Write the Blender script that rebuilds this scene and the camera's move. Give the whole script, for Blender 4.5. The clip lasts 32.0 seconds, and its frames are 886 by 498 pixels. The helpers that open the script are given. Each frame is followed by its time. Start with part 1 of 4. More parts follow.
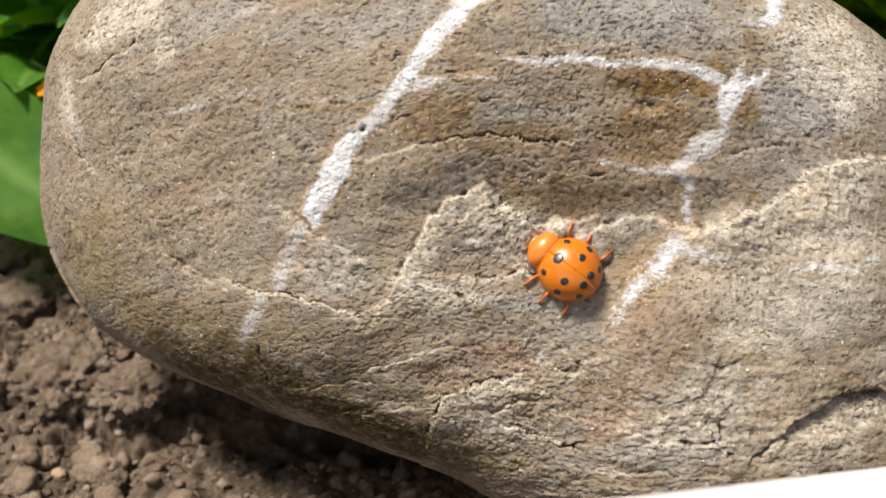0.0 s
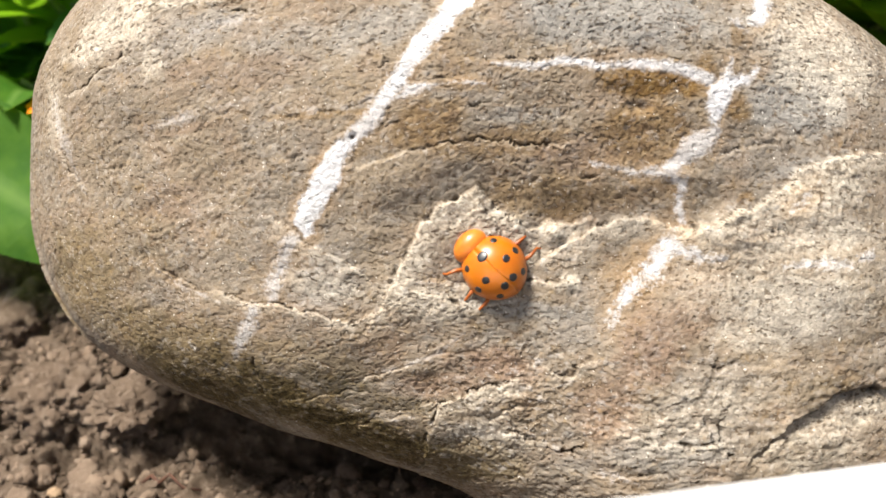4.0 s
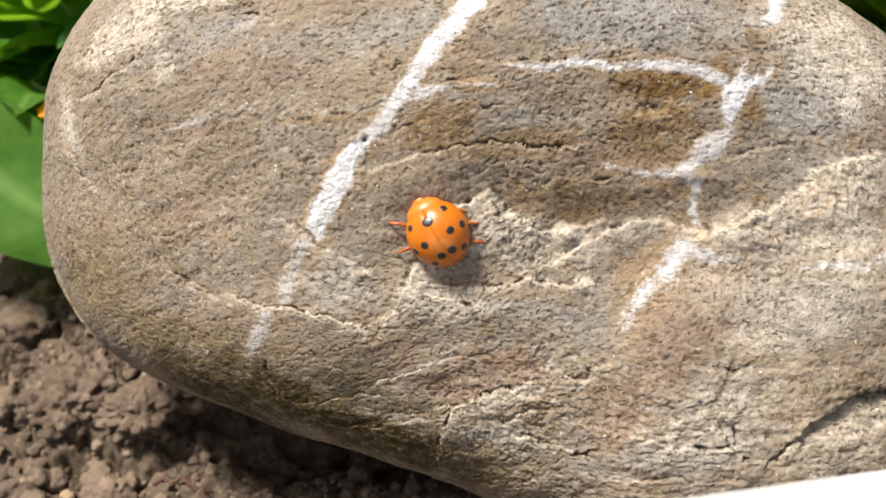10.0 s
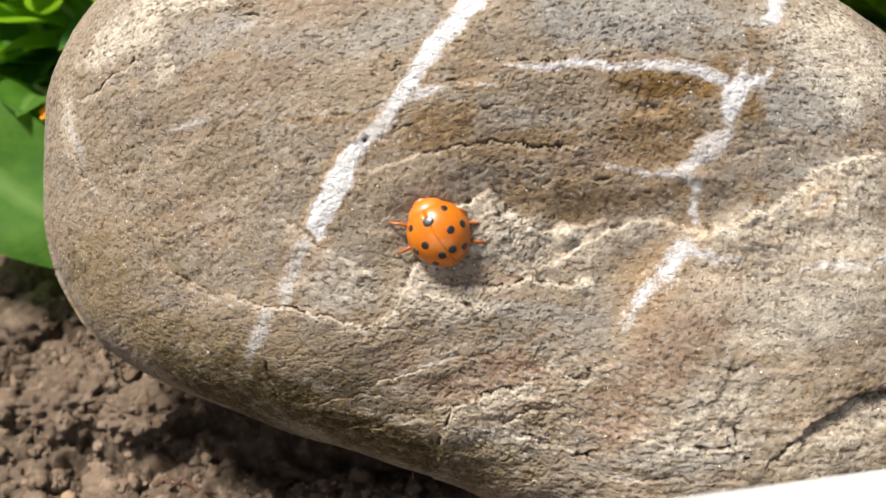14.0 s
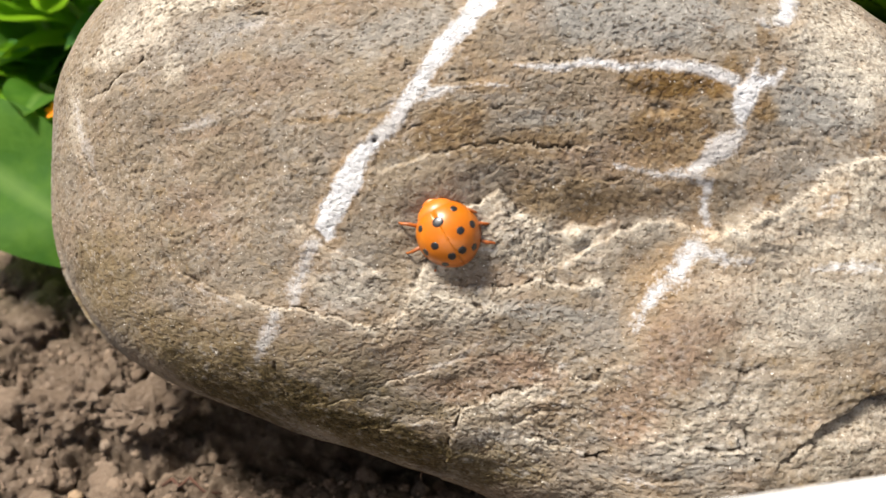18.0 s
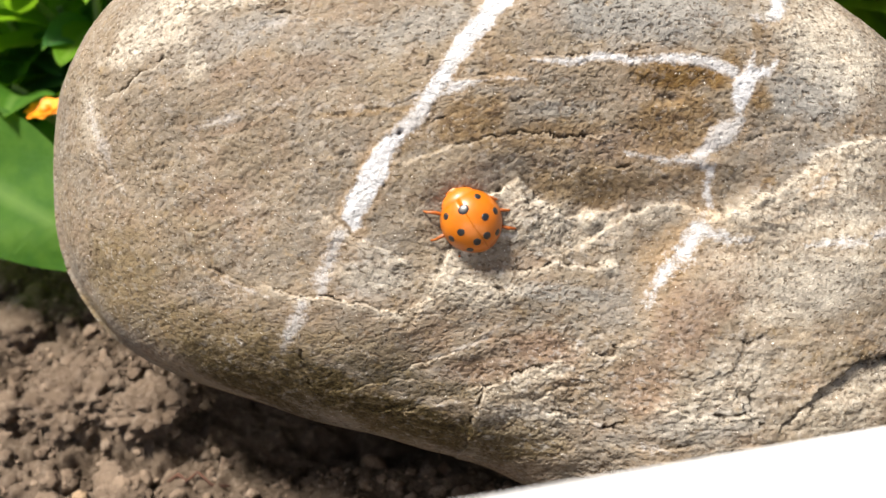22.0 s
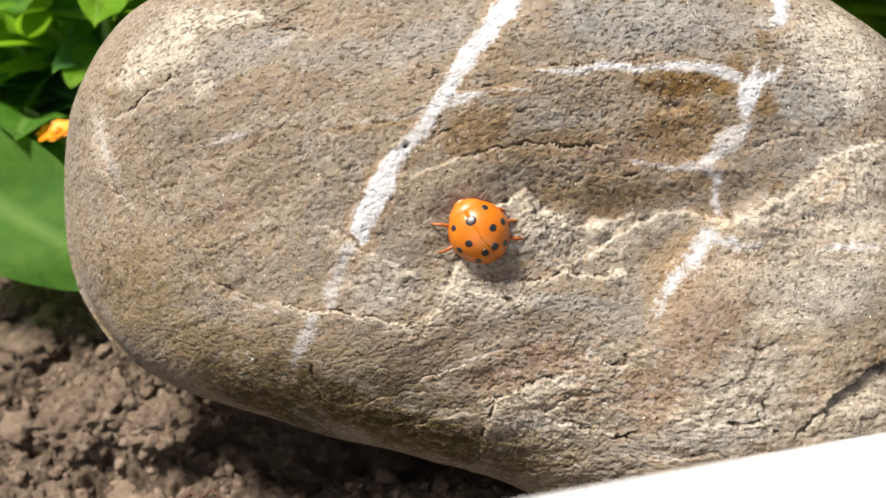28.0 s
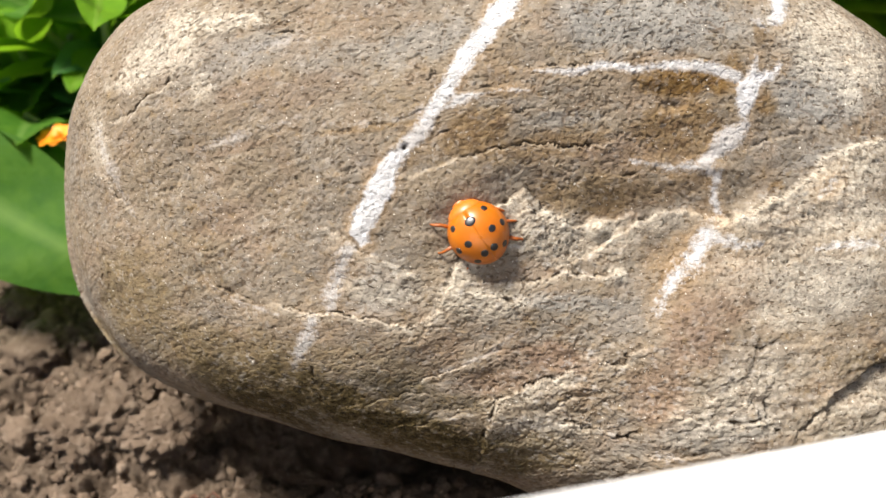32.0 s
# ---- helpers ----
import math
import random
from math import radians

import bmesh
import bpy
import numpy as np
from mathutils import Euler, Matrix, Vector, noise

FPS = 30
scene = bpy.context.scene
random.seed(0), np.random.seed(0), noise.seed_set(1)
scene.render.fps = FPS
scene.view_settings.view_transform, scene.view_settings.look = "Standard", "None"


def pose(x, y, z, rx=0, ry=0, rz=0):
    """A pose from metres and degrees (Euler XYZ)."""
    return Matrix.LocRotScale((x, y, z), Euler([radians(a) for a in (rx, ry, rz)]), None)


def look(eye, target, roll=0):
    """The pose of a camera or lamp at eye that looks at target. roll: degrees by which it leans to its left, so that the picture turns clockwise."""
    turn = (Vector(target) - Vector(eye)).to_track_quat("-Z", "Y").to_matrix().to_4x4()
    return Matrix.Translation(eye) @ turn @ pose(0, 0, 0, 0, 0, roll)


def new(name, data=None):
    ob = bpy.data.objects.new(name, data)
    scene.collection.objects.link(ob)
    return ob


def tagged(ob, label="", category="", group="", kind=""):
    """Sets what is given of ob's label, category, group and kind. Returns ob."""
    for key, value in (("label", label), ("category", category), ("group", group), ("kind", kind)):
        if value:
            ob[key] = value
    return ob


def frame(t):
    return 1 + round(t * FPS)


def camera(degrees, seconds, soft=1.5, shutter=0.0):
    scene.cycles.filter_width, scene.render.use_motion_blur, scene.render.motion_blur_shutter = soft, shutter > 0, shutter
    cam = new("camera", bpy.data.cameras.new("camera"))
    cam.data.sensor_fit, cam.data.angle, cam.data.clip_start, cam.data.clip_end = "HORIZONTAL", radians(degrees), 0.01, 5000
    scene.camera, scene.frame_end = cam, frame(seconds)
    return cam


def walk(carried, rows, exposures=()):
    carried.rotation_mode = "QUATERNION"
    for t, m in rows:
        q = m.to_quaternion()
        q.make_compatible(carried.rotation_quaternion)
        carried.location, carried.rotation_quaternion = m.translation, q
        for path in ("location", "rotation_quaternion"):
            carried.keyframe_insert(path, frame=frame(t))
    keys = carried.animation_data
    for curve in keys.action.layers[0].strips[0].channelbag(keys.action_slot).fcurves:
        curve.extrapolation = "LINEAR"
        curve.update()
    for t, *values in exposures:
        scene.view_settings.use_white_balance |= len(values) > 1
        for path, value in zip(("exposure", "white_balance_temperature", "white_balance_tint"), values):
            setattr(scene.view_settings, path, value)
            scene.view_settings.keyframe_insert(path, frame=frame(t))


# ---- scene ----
# ---- camera and its path ----
cam = camera(56, 32.0)
cam.data.dof.use_dof = True
cam.data.dof.focus_distance = 0.082
cam.data.dof.aperture_fstop = 34
walk(cam, [
    (0, pose(0.00008, -0.00024, 0.08540, 47.055, 6.403, -6.236)),
    (0.5, pose(-0.00029, 0.00003, 0.08558, 46.457, 6.148, -6.694)),
    (1, pose(-0.00057, -0.00014, 0.08570, 46.764, 6.575, -6.340)),
    (1.5, pose(-0.00006, 0.00013, 0.08583, 47.373, 6.656, -6.701)),
    (2, pose(0.00025, -0.00041, 0.08537, 47.688, 6.967, -7.126)),
    (2.5, pose(0.00044, -0.00026, 0.08478, 48.049, 7.231, -7.404)),
    (3, pose(0.00051, -0.00036, 0.08467, 47.889, 7.253, -7.334)),
    (3.5, pose(0.00041, -0.00035, 0.08471, 47.733, 7.223, -7.346)),
    (5.5, pose(0.00026, -0.00015, 0.08456, 47.906, 7.481, -7.173)),
    (6, pose(0.00022, -0.00005, 0.08457, 47.862, 7.541, -7.141)),
    (6.5, pose(0.00020, 0.00001, 0.08463, 47.802, 7.554, -7.177)),
    (7, pose(0.00012, 0.00005, 0.08460, 47.830, 7.523, -7.128)),
    (7.5, pose(0.00012, 0.00003, 0.08460, 47.863, 7.559, -7.127)),
    (8, pose(0.00015, 0.00005, 0.08464, 47.842, 7.590, -7.108)),
    (8.5, pose(0.00008, 0.00003, 0.08465, 47.850, 7.571, -7.138)),
    (9, pose(0.00010, 0.00005, 0.08464, 47.847, 7.574, -7.110)),
    (9.5, pose(-0.00004, 0.00012, 0.08473, 47.780, 7.690, -7.076)),
    (10, pose(-0.00006, 0.00007, 0.08473, 47.813, 7.743, -7.053)),
    (10.5, pose(-0.00002, 0.00006, 0.08474, 47.824, 7.819, -7.045)),
    (11, pose(-0.00001, 0.00002, 0.08470, 47.870, 7.841, -7.046)),
    (11.5, pose(-0.00000, -0.00000, 0.08468, 47.895, 7.846, -7.033)),
    (12, pose(-0.00000, -0.00000, 0.08468, 47.895, 7.846, -7.033)),
    (12.5, pose(-0.00000, -0.00000, 0.08468, 47.895, 7.846, -7.033)),
    (13, pose(0.00000, 0.00000, 0.08468, 47.894, 7.844, -7.031)),
    (13.5, pose(0.00002, -0.00002, 0.08466, 47.917, 7.855, -7.021)),
    (14, pose(0.00006, -0.00007, 0.08461, 47.963, 7.895, -7.003)),
    (14.5, pose(0.00006, -0.00009, 0.08459, 47.980, 7.881, -6.979)),
    (16.5, pose(-0.00041, 0.00036, 0.08461, 47.841, 7.899, -6.684)),
    (17, pose(-0.00048, 0.00038, 0.08468, 47.832, 7.935, -6.749)),
    (17.5, pose(-0.00044, 0.00032, 0.08465, 47.876, 7.966, -6.750)),
    (18, pose(-0.00045, 0.00034, 0.08467, 47.864, 7.970, -6.772)),
    (18.5, pose(-0.00052, 0.00060, 0.08459, 47.844, 7.949, -6.672)),
    (19, pose(-0.00059, 0.00051, 0.08460, 47.886, 8.051, -6.517)),
    (19.5, pose(-0.00074, 0.00050, 0.08464, 47.841, 8.254, -6.521)),
    (20, pose(-0.00101, 0.00061, 0.08469, 47.920, 8.402, -6.377)),
    (20.5, pose(-0.00292, 0.00105, 0.08506, 48.024, 8.412, -6.480)),
    (20.7, pose(-0.00344, -0.00015, 0.08558, 47.960, 7.755, -7.532)),
    (20.9, pose(-0.00395, -0.00135, 0.08609, 47.902, 6.871, -8.829)),
    (21, pose(-0.00421, -0.00195, 0.08634, 47.751, 6.579, -9.309)),
    (21.1, pose(-0.00504, -0.00205, 0.08653, 47.856, 6.445, -9.625)),
    (21.2, pose(-0.00588, -0.00215, 0.08672, 47.873, 7.388, -8.751)),
    (21.3, pose(-0.00671, -0.00225, 0.08691, 47.661, 6.768, -9.607)),
    (21.5, pose(-0.00838, -0.00246, 0.08729, 47.323, 5.698, -11.114)),
    (22, pose(-0.00860, -0.00183, 0.08718, 47.291, 6.135, -11.075)),
    (22.5, pose(-0.00870, -0.00174, 0.08712, 47.565, 6.524, -10.839)),
    (23, pose(-0.00862, -0.00187, 0.08707, 47.715, 6.584, -10.887)),
    (23.5, pose(-0.00862, -0.00179, 0.08698, 47.910, 6.741, -10.965)),
    (24, pose(-0.00859, -0.00184, 0.08693, 48.028, 6.843, -11.003)),
    (24.5, pose(-0.00857, -0.00175, 0.08696, 47.988, 6.886, -11.050)),
    (25, pose(-0.00849, -0.00189, 0.08691, 48.100, 6.958, -11.070)),
    (25.5, pose(-0.00850, -0.00177, 0.08700, 48.023, 7.001, -11.124)),
    (27.5, pose(-0.00844, -0.00208, 0.08699, 48.265, 7.419, -11.242)),
    (28, pose(-0.00837, -0.00213, 0.08700, 48.304, 7.494, -11.235)),
    (28.5, pose(-0.00832, -0.00215, 0.08692, 48.351, 7.618, -11.289)),
    (29, pose(-0.00828, -0.00220, 0.08695, 48.388, 7.702, -11.300)),
    (29.5, pose(-0.00820, -0.00222, 0.08693, 48.395, 7.774, -11.265)),
    (30, pose(-0.00820, -0.00216, 0.08699, 48.339, 7.805, -11.317)),
    (30.5, pose(-0.00819, -0.00221, 0.08695, 48.369, 7.846, -11.344)),
    (31, pose(-0.00822, -0.00229, 0.08693, 48.432, 7.876, -11.380)),
    (31.5, pose(-0.00819, -0.00228, 0.08691, 48.428, 7.857, -11.376)),
    (32, pose(-0.00816, -0.00224, 0.08691, 48.413, 7.912, -11.424)),
], exposures=[(0, 0.66, 6620, 10), (0.4, 0.71, 6620, 10), (1, 0.91, 6620, 10), (3, 0.99, 6620, 10), (6, 0.98, 6620, 10), (9, 0.83, 6620, 10), (13, 0.78, 6620, 10), (20, 0.85, 6620, 10), (24, 0.96, 6620, 10), (28, 0.83, 6620, 10), (32, 0.83, 6620, 10)])

# ---- daylight: bright hazy sky with a veiled sun ----
SUN_EL, SUN_AZ = 73.0, -60.0
world = bpy.data.worlds.new("sky")
scene.world = world
world.use_nodes = True
wn = world.node_tree
sky = wn.nodes.new("ShaderNodeTexSky")
sky.sky_type = "NISHITA"
sky.sun_disc = False
sky.sun_elevation = radians(SUN_EL)
sky.sun_rotation = radians(SUN_AZ)
sky.dust_density = 4.0
wn.nodes["Background"].inputs["Strength"].default_value = 0.05
wn.links.new(sky.outputs["Color"], wn.nodes["Background"].inputs["Color"])
sun = new("sun", bpy.data.lights.new("sun", "SUN"))
sun.data.energy = 5.0
sun.data.angle = radians(12)
sun.data.color = (1.0, 0.95, 0.88)
sun.matrix_world = look((math.sin(radians(SUN_AZ)) * math.cos(radians(SUN_EL)),
                         math.cos(radians(SUN_AZ)) * math.cos(radians(SUN_EL)),
                         math.sin(radians(SUN_EL))), (0, 0, 0))


# ---- materials ----
def material(name):
    m = bpy.data.materials.new(name)
    m.use_nodes = True
    return m, m.node_tree, m.node_tree.nodes["Principled BSDF"]


def node(nt, kind, **sets):
    n = nt.nodes.new(kind)
    for key, value in sets.items():
        n.inputs[key].default_value = value
    return n


def wire(nt, a, b):
    nt.links.new(a, b)


def coords(nt, scale, turn=0.0, kind="Object"):
    tc = nt.nodes.new("ShaderNodeTexCoord")
    mp = nt.nodes.new("ShaderNodeMapping")
    mp.inputs["Scale"].default_value = scale
    mp.inputs["Rotation"].default_value = (0, 0, radians(turn))
    wire(nt, tc.outputs[kind], mp.inputs["Vector"])
    return mp.outputs["Vector"]


def noise_tex(nt, vec, scale, detail=4.0, rough=0.55, distort=0.0):
    n = node(nt, "ShaderNodeTexNoise", Scale=scale, Detail=detail, Roughness=rough, Distortion=distort)
    wire(nt, vec, n.inputs["Vector"])
    return n.outputs["Fac"]


def ramp(nt, fac, lo, hi, a=0.0, b=1.0):
    n = nt.nodes.new("ShaderNodeMapRange")
    n.inputs["From Min"].default_value, n.inputs["From Max"].default_value = lo, hi
    n.inputs["To Min"].default_value, n.inputs["To Max"].default_value = a, b
    wire(nt, fac, n.inputs["Value"])
    return n.outputs["Result"]


def calc(nt, op, a, b):
    n = nt.nodes.new("ShaderNodeMath")
    n.operation = op
    for i, v in enumerate((a, b)):
        if isinstance(v, (int, float)):
            n.inputs[i].default_value = v
        else:
            wire(nt, v, n.inputs[i])
    return n.outputs[0]


def mix(nt, fac, a, b, mode="MIX"):
    n = nt.nodes.new("ShaderNodeMix")
    n.data_type = "RGBA"
    n.blend_type = mode
    for sock, v in (("Factor", fac), ("A", a), ("B", b)):
        s = [i for i in n.inputs if i.name == sock and i.type == ("VALUE" if sock == "Factor" else "RGBA")][0]
        if isinstance(v, (int, float)):
            s.default_value = v
        elif isinstance(v, tuple):
            s.default_value = (*v, 1.0)
        else:
            wire(nt, v, s)
    return [o for o in n.outputs if o.type == "RGBA"][0]


def bump(nt, height, strength, distance, prev=None):
    n = node(nt, "ShaderNodeBump", Strength=strength, Distance=distance)
    wire(nt, height, n.inputs["Height"])
    if prev is not None:
        wire(nt, prev, n.inputs["Normal"])
    return n.outputs["Normal"]


def attribute(nt, name):
    n = nt.nodes.new("ShaderNodeAttribute")
    n.attribute_name = name
    return n.outputs["Fac"]


def rock_material():
    m, nt, bsdf = material("veined_limestone")
    v = coords(nt, (1000, 1000, 1000))
    drawn = coords(nt, (800, 1120, 950), 10)
    big = noise_tex(nt, v, 0.09, 3, 0.6)
    mid = noise_tex(nt, v, 0.5, 4, 0.6)
    mottle = noise_tex(nt, drawn, 0.95, 4, 0.65, 0.3)
    fine = noise_tex(nt, v, 2.6, 4, 0.7)
    grain = noise_tex(nt, v, 6.5, 3, 0.7)
    # sand grains, each with a tone of its own
    warp = nt.nodes.new("ShaderNodeVectorMath")
    warp.operation = "MULTIPLY_ADD"
    wn_ = node(nt, "ShaderNodeTexNoise", Scale=2.2, Detail=2.0)
    wire(nt, v, wn_.inputs["Vector"])
    wire(nt, wn_.outputs["Color"], warp.inputs[0])
    warp.inputs[1].default_value = (0.6, 0.6, 0.6)
    wire(nt, v, warp.inputs[2])
    cells = node(nt, "ShaderNodeTexVoronoi", Scale=2.7)
    wire(nt, warp.outputs[0], cells.inputs["Vector"])
    tone = nt.nodes.new("ShaderNodeSeparateColor")
    wire(nt, cells.outputs["Color"], tone.inputs["Color"])
    grey, pale_patch = attribute(nt, "grey"), attribute(nt, "pale")
    col = mix(nt, ramp(nt, big, 0.38, 0.62), (0.243, 0.195, 0.138), (0.225, 0.195, 0.158))
    col = mix(nt, ramp(nt, noise_tex(nt, v, 0.22, 4, 0.6), 0.48, 0.68, 0, 0.6), col, (0.243, 0.175, 0.119))
    col = mix(nt, ramp(nt, mid, 0.52, 0.75, 0, 0.5), col, (0.184, 0.160, 0.130))
    col = mix(nt, grey, col, mix(nt, ramp(nt, mid, 0.3, 0.7), (0.313, 0.301, 0.272), (0.215, 0.208, 0.191)))
    col = mix(nt, attribute(nt, "olive"), col, mix(nt, ramp(nt, mid, 0.3, 0.7), (0.202, 0.149, 0.067), (0.128, 0.090, 0.040)))
    col = mix(nt, attribute(nt, "rust"), col, mix(nt, ramp(nt, mottle, 0.35, 0.65), (0.225, 0.137, 0.047), (0.116, 0.064, 0.023)))
    col = mix(nt, attribute(nt, "pink"), col, mix(nt, ramp(nt, mottle, 0.3, 0.7), (0.266, 0.179, 0.119), (0.172, 0.117, 0.087)))
    col = mix(nt, ramp(nt, mottle, 0.56, 0.74, 0, 0.3), col, (0.141, 0.101, 0.067))
    col = mix(nt, ramp(nt, mottle, 0.45, 0.28, 0, 0.35), col, (0.344, 0.311, 0.253))
    col = mix(nt, calc(nt, "MULTIPLY", attribute(nt, "band"), ramp(nt, fine, 0.35, 0.6, 0.25, 0.75)), col, (0.128, 0.078, 0.044))
    crystals = calc(nt, "MULTIPLY", ramp(nt, noise_tex(nt, drawn, 1.25, 3, 0.6), 0.55, 0.68), ramp(nt, attribute(nt, "crust"), 0.0, 1.0, 0.22, 0.75))
    col = mix(nt, crystals, col, (0.40, 0.385, 0.365))
    col = mix(nt, ramp(nt, noise_tex(nt, v, 0.85, 4, 0.65), 0.57, 0.72, 0, 0.45), col, (0.29, 0.195, 0.085))
    pale = calc(nt, "MULTIPLY", pale_patch, ramp(nt, calc(nt, "ADD", calc(nt, "MULTIPLY", mottle, 0.6), calc(nt, "MULTIPLY", fine, 0.4)), 0.64, 0.42, 0.2, 1.0))
    col = mix(nt, pale, col, mix(nt, ramp(nt, fine, 0.35, 0.65), (0.64, 0.59, 0.49), (0.43, 0.375, 0.295)))
    col = mix(nt, 1.0, col, ramp(nt, tone.outputs[0], 0, 1, 0.86, 1.13), "MULTIPLY")
    col = mix(nt, ramp(nt, tone.outputs[1], 0.92, 0.98, 0, 0.35), col, (0.437, 0.400, 0.350))
    col = mix(nt, ramp(nt, fine, 0.60, 0.76, 0, 0.25), col, (0.102, 0.074, 0.054))
    col = mix(nt, ramp(nt, grain, 0.44, 0.30, 0, 0.25), col, (0.364, 0.326, 0.280))
    # small open pores, and black mineral specks in the grey parts
    pores = ramp(nt, calc(nt, "ADD", noise_tex(nt, drawn, 2.1, 2, 0.5), calc(nt, "MULTIPLY", mid, 0.25)), 0.735, 0.80)
    specks = calc(nt, "MULTIPLY", ramp(nt, noise_tex(nt, v, 3.4, 1, 0.5), 0.68, 0.73), ramp(nt, grey, 0.0, 0.7, 0.12, 0.9))
    # glints on the grains, painted into the colour as sparse white specks
    glint = ramp(nt, noise_tex(nt, v, 3.6, 1, 0.5), 0.735, 0.77)
    pit = calc(nt, "MAXIMUM", calc(nt, "MULTIPLY", attribute(nt, "pit"), 0.7), pores)
    col = mix(nt, calc(nt, "MULTIPLY", pit, 0.7), col, (0.09, 0.06, 0.036))
    col = mix(nt, specks, col, (0.035, 0.032, 0.03))
    col = mix(nt, calc(nt, "MULTIPLY", glint, 0.8), col, (0.82, 0.78, 0.70))
    # quartz veins: a distance field with a crumbled edge and a rusty seam
    edge = calc(nt, "ADD", attribute(nt, "vein"), calc(nt, "MULTIPLY", calc(nt, "SUBTRACT", mid, 0.5), 1.5))
    edge = calc(nt, "ADD", edge, calc(nt, "MULTIPLY", calc(nt, "SUBTRACT", fine, 0.5), 1.3))
    halo = calc(nt, "MULTIPLY", ramp(nt, edge, 1.0, 0.1), ramp(nt, big, 0.4, 0.58, 0.05, 0.4))
    halo = calc(nt, "MULTIPLY", halo, attribute(nt, "veinfade"))
    col = mix(nt, halo, col, (0.40, 0.255, 0.12))
    white = mix(nt, ramp(nt, mottle, 0.35, 0.68), (0.66, 0.66, 0.675), (0.48, 0.475, 0.47))
    white = mix(nt, ramp(nt, tone.outputs[2], 0.7, 1.0, 0, 0.5), white, (0.76, 0.76, 0.77))
    strength = calc(nt, "MULTIPLY", ramp(nt, edge, 0.1, -0.4), attribute(nt, "veinfade"))
    col = mix(nt, strength, col, white)
    # mossy growth on the low edge, darkened to paint in its shade
    moss_shade = calc(nt, "MULTIPLY", attribute(nt, "moss_shade"), ramp(nt, mottle, 0.28, 0.52))
    col = mix(nt, moss_shade, col, mix(nt, ramp(nt, fine, 0.4, 0.6), (0.02, 0.016, 0.008), (0.08, 0.058, 0.024)))
    # shade inside cracks and holes, put into the colour as near-black brown
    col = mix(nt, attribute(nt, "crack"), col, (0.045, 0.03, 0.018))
    wire(nt, col, bsdf.inputs["Base Color"])
    wire(nt, ramp(nt, tone.outputs[2], 0.5, 1.0, 0.9, 0.5), bsdf.inputs["Roughness"])
    bsdf.inputs["Specular IOR Level"].default_value = 0.08
    n = bump(nt, mottle, 0.22, 0.0004)
    n = bump(nt, calc(nt, "MULTIPLY", cells.outputs["Distance"], -1.0), 0.28, 0.0002, n)
    n = bump(nt, calc(nt, "MULTIPLY", pores, -1.0), 0.6, 0.00018, n)
    n = bump(nt, glint, 0.6, 0.00015, n)
    n = bump(nt, fine, 0.35, 0.00022, n)
    n = bump(nt, grain, 0.4, 0.00015, n)
    wire(nt, n, bsdf.inputs["Normal"])
    return m


def soil_material(name, a, b, c):
    m, nt, bsdf = material(name)
    v = coords(nt, (1000, 1000, 1000))
    big, mid, fine = noise_tex(nt, v, 0.12, 4), noise_tex(nt, v, 0.7, 5, 0.65), noise_tex(nt, v, 3.0, 4, 0.7)
    col = mix(nt, ramp(nt, big, 0.35, 0.65), a, b)
    col = mix(nt, ramp(nt, mid, 0.5, 0.75), col, c)
    col = mix(nt, ramp(nt, fine, 0.6, 0.75, 0, 0.7), col, (0.05, 0.035, 0.025))
    geo = nt.nodes.new("ShaderNodeNewGeometry")
    col = mix(nt, 1.0, col, ramp(nt, geo.outputs["Random Per Island"], 0, 1, 0.55, 1.4), "MULTIPLY")
    wire(nt, col, bsdf.inputs["Base Color"])
    bsdf.inputs["Roughness"].default_value = 0.95
    bsdf.inputs["Specular IOR Level"].default_value = 0.15
    n = bump(nt, mid, 0.8, 0.0011)
    n = bump(nt, fine, 1.0, 0.0007, n)
    wire(nt, n, bsdf.inputs["Normal"])
    return m


def leaf_material(name, a, b, vein):
    m, nt, bsdf = material(name)
    v = coords(nt, (1, 1, 1))
    info = nt.nodes.new("ShaderNodeObjectInfo")
    patch = noise_tex(nt, v, 190, 4, 0.65)
    fine = noise_tex(nt, v, 700, 3)
    col = mix(nt, ramp(nt, patch, 0.35, 0.65), a, b)
    col = mix(nt, ramp(nt, info.outputs["Random"], 0, 1, 0, 0.45), col, mix(nt, 0.5, a, (0.02, 0.07, 0.02)))
    col = mix(nt, calc(nt, "MULTIPLY", attribute(nt, "rib"), 0.7), col, vein)
    wire(nt, col, bsdf.inputs["Base Color"])
    bsdf.inputs["Roughness"].default_value = 0.68
    bsdf.inputs["Specular IOR Level"].default_value = 0.22
    wire(nt, bump(nt, calc(nt, "ADD", fine, attribute(nt, "rib")), 0.3, 0.0006), bsdf.inputs["Normal"])
    # thin leaves let light through
    out = nt.nodes["Material Output"]
    tr = nt.nodes.new("ShaderNodeBsdfTranslucent")
    wire(nt, mix(nt, 0.5, col, (0.24, 0.42, 0.02)), tr.inputs["Color"])
    ms = nt.nodes.new("ShaderNodeMixShader")
    ms.inputs[0].default_value = 0.48
    wire(nt, bsdf.outputs[0], ms.inputs[1])
    wire(nt, tr.outputs[0], ms.inputs[2])
    wire(nt, ms.outputs[0], out.inputs["Surface"])
    return m


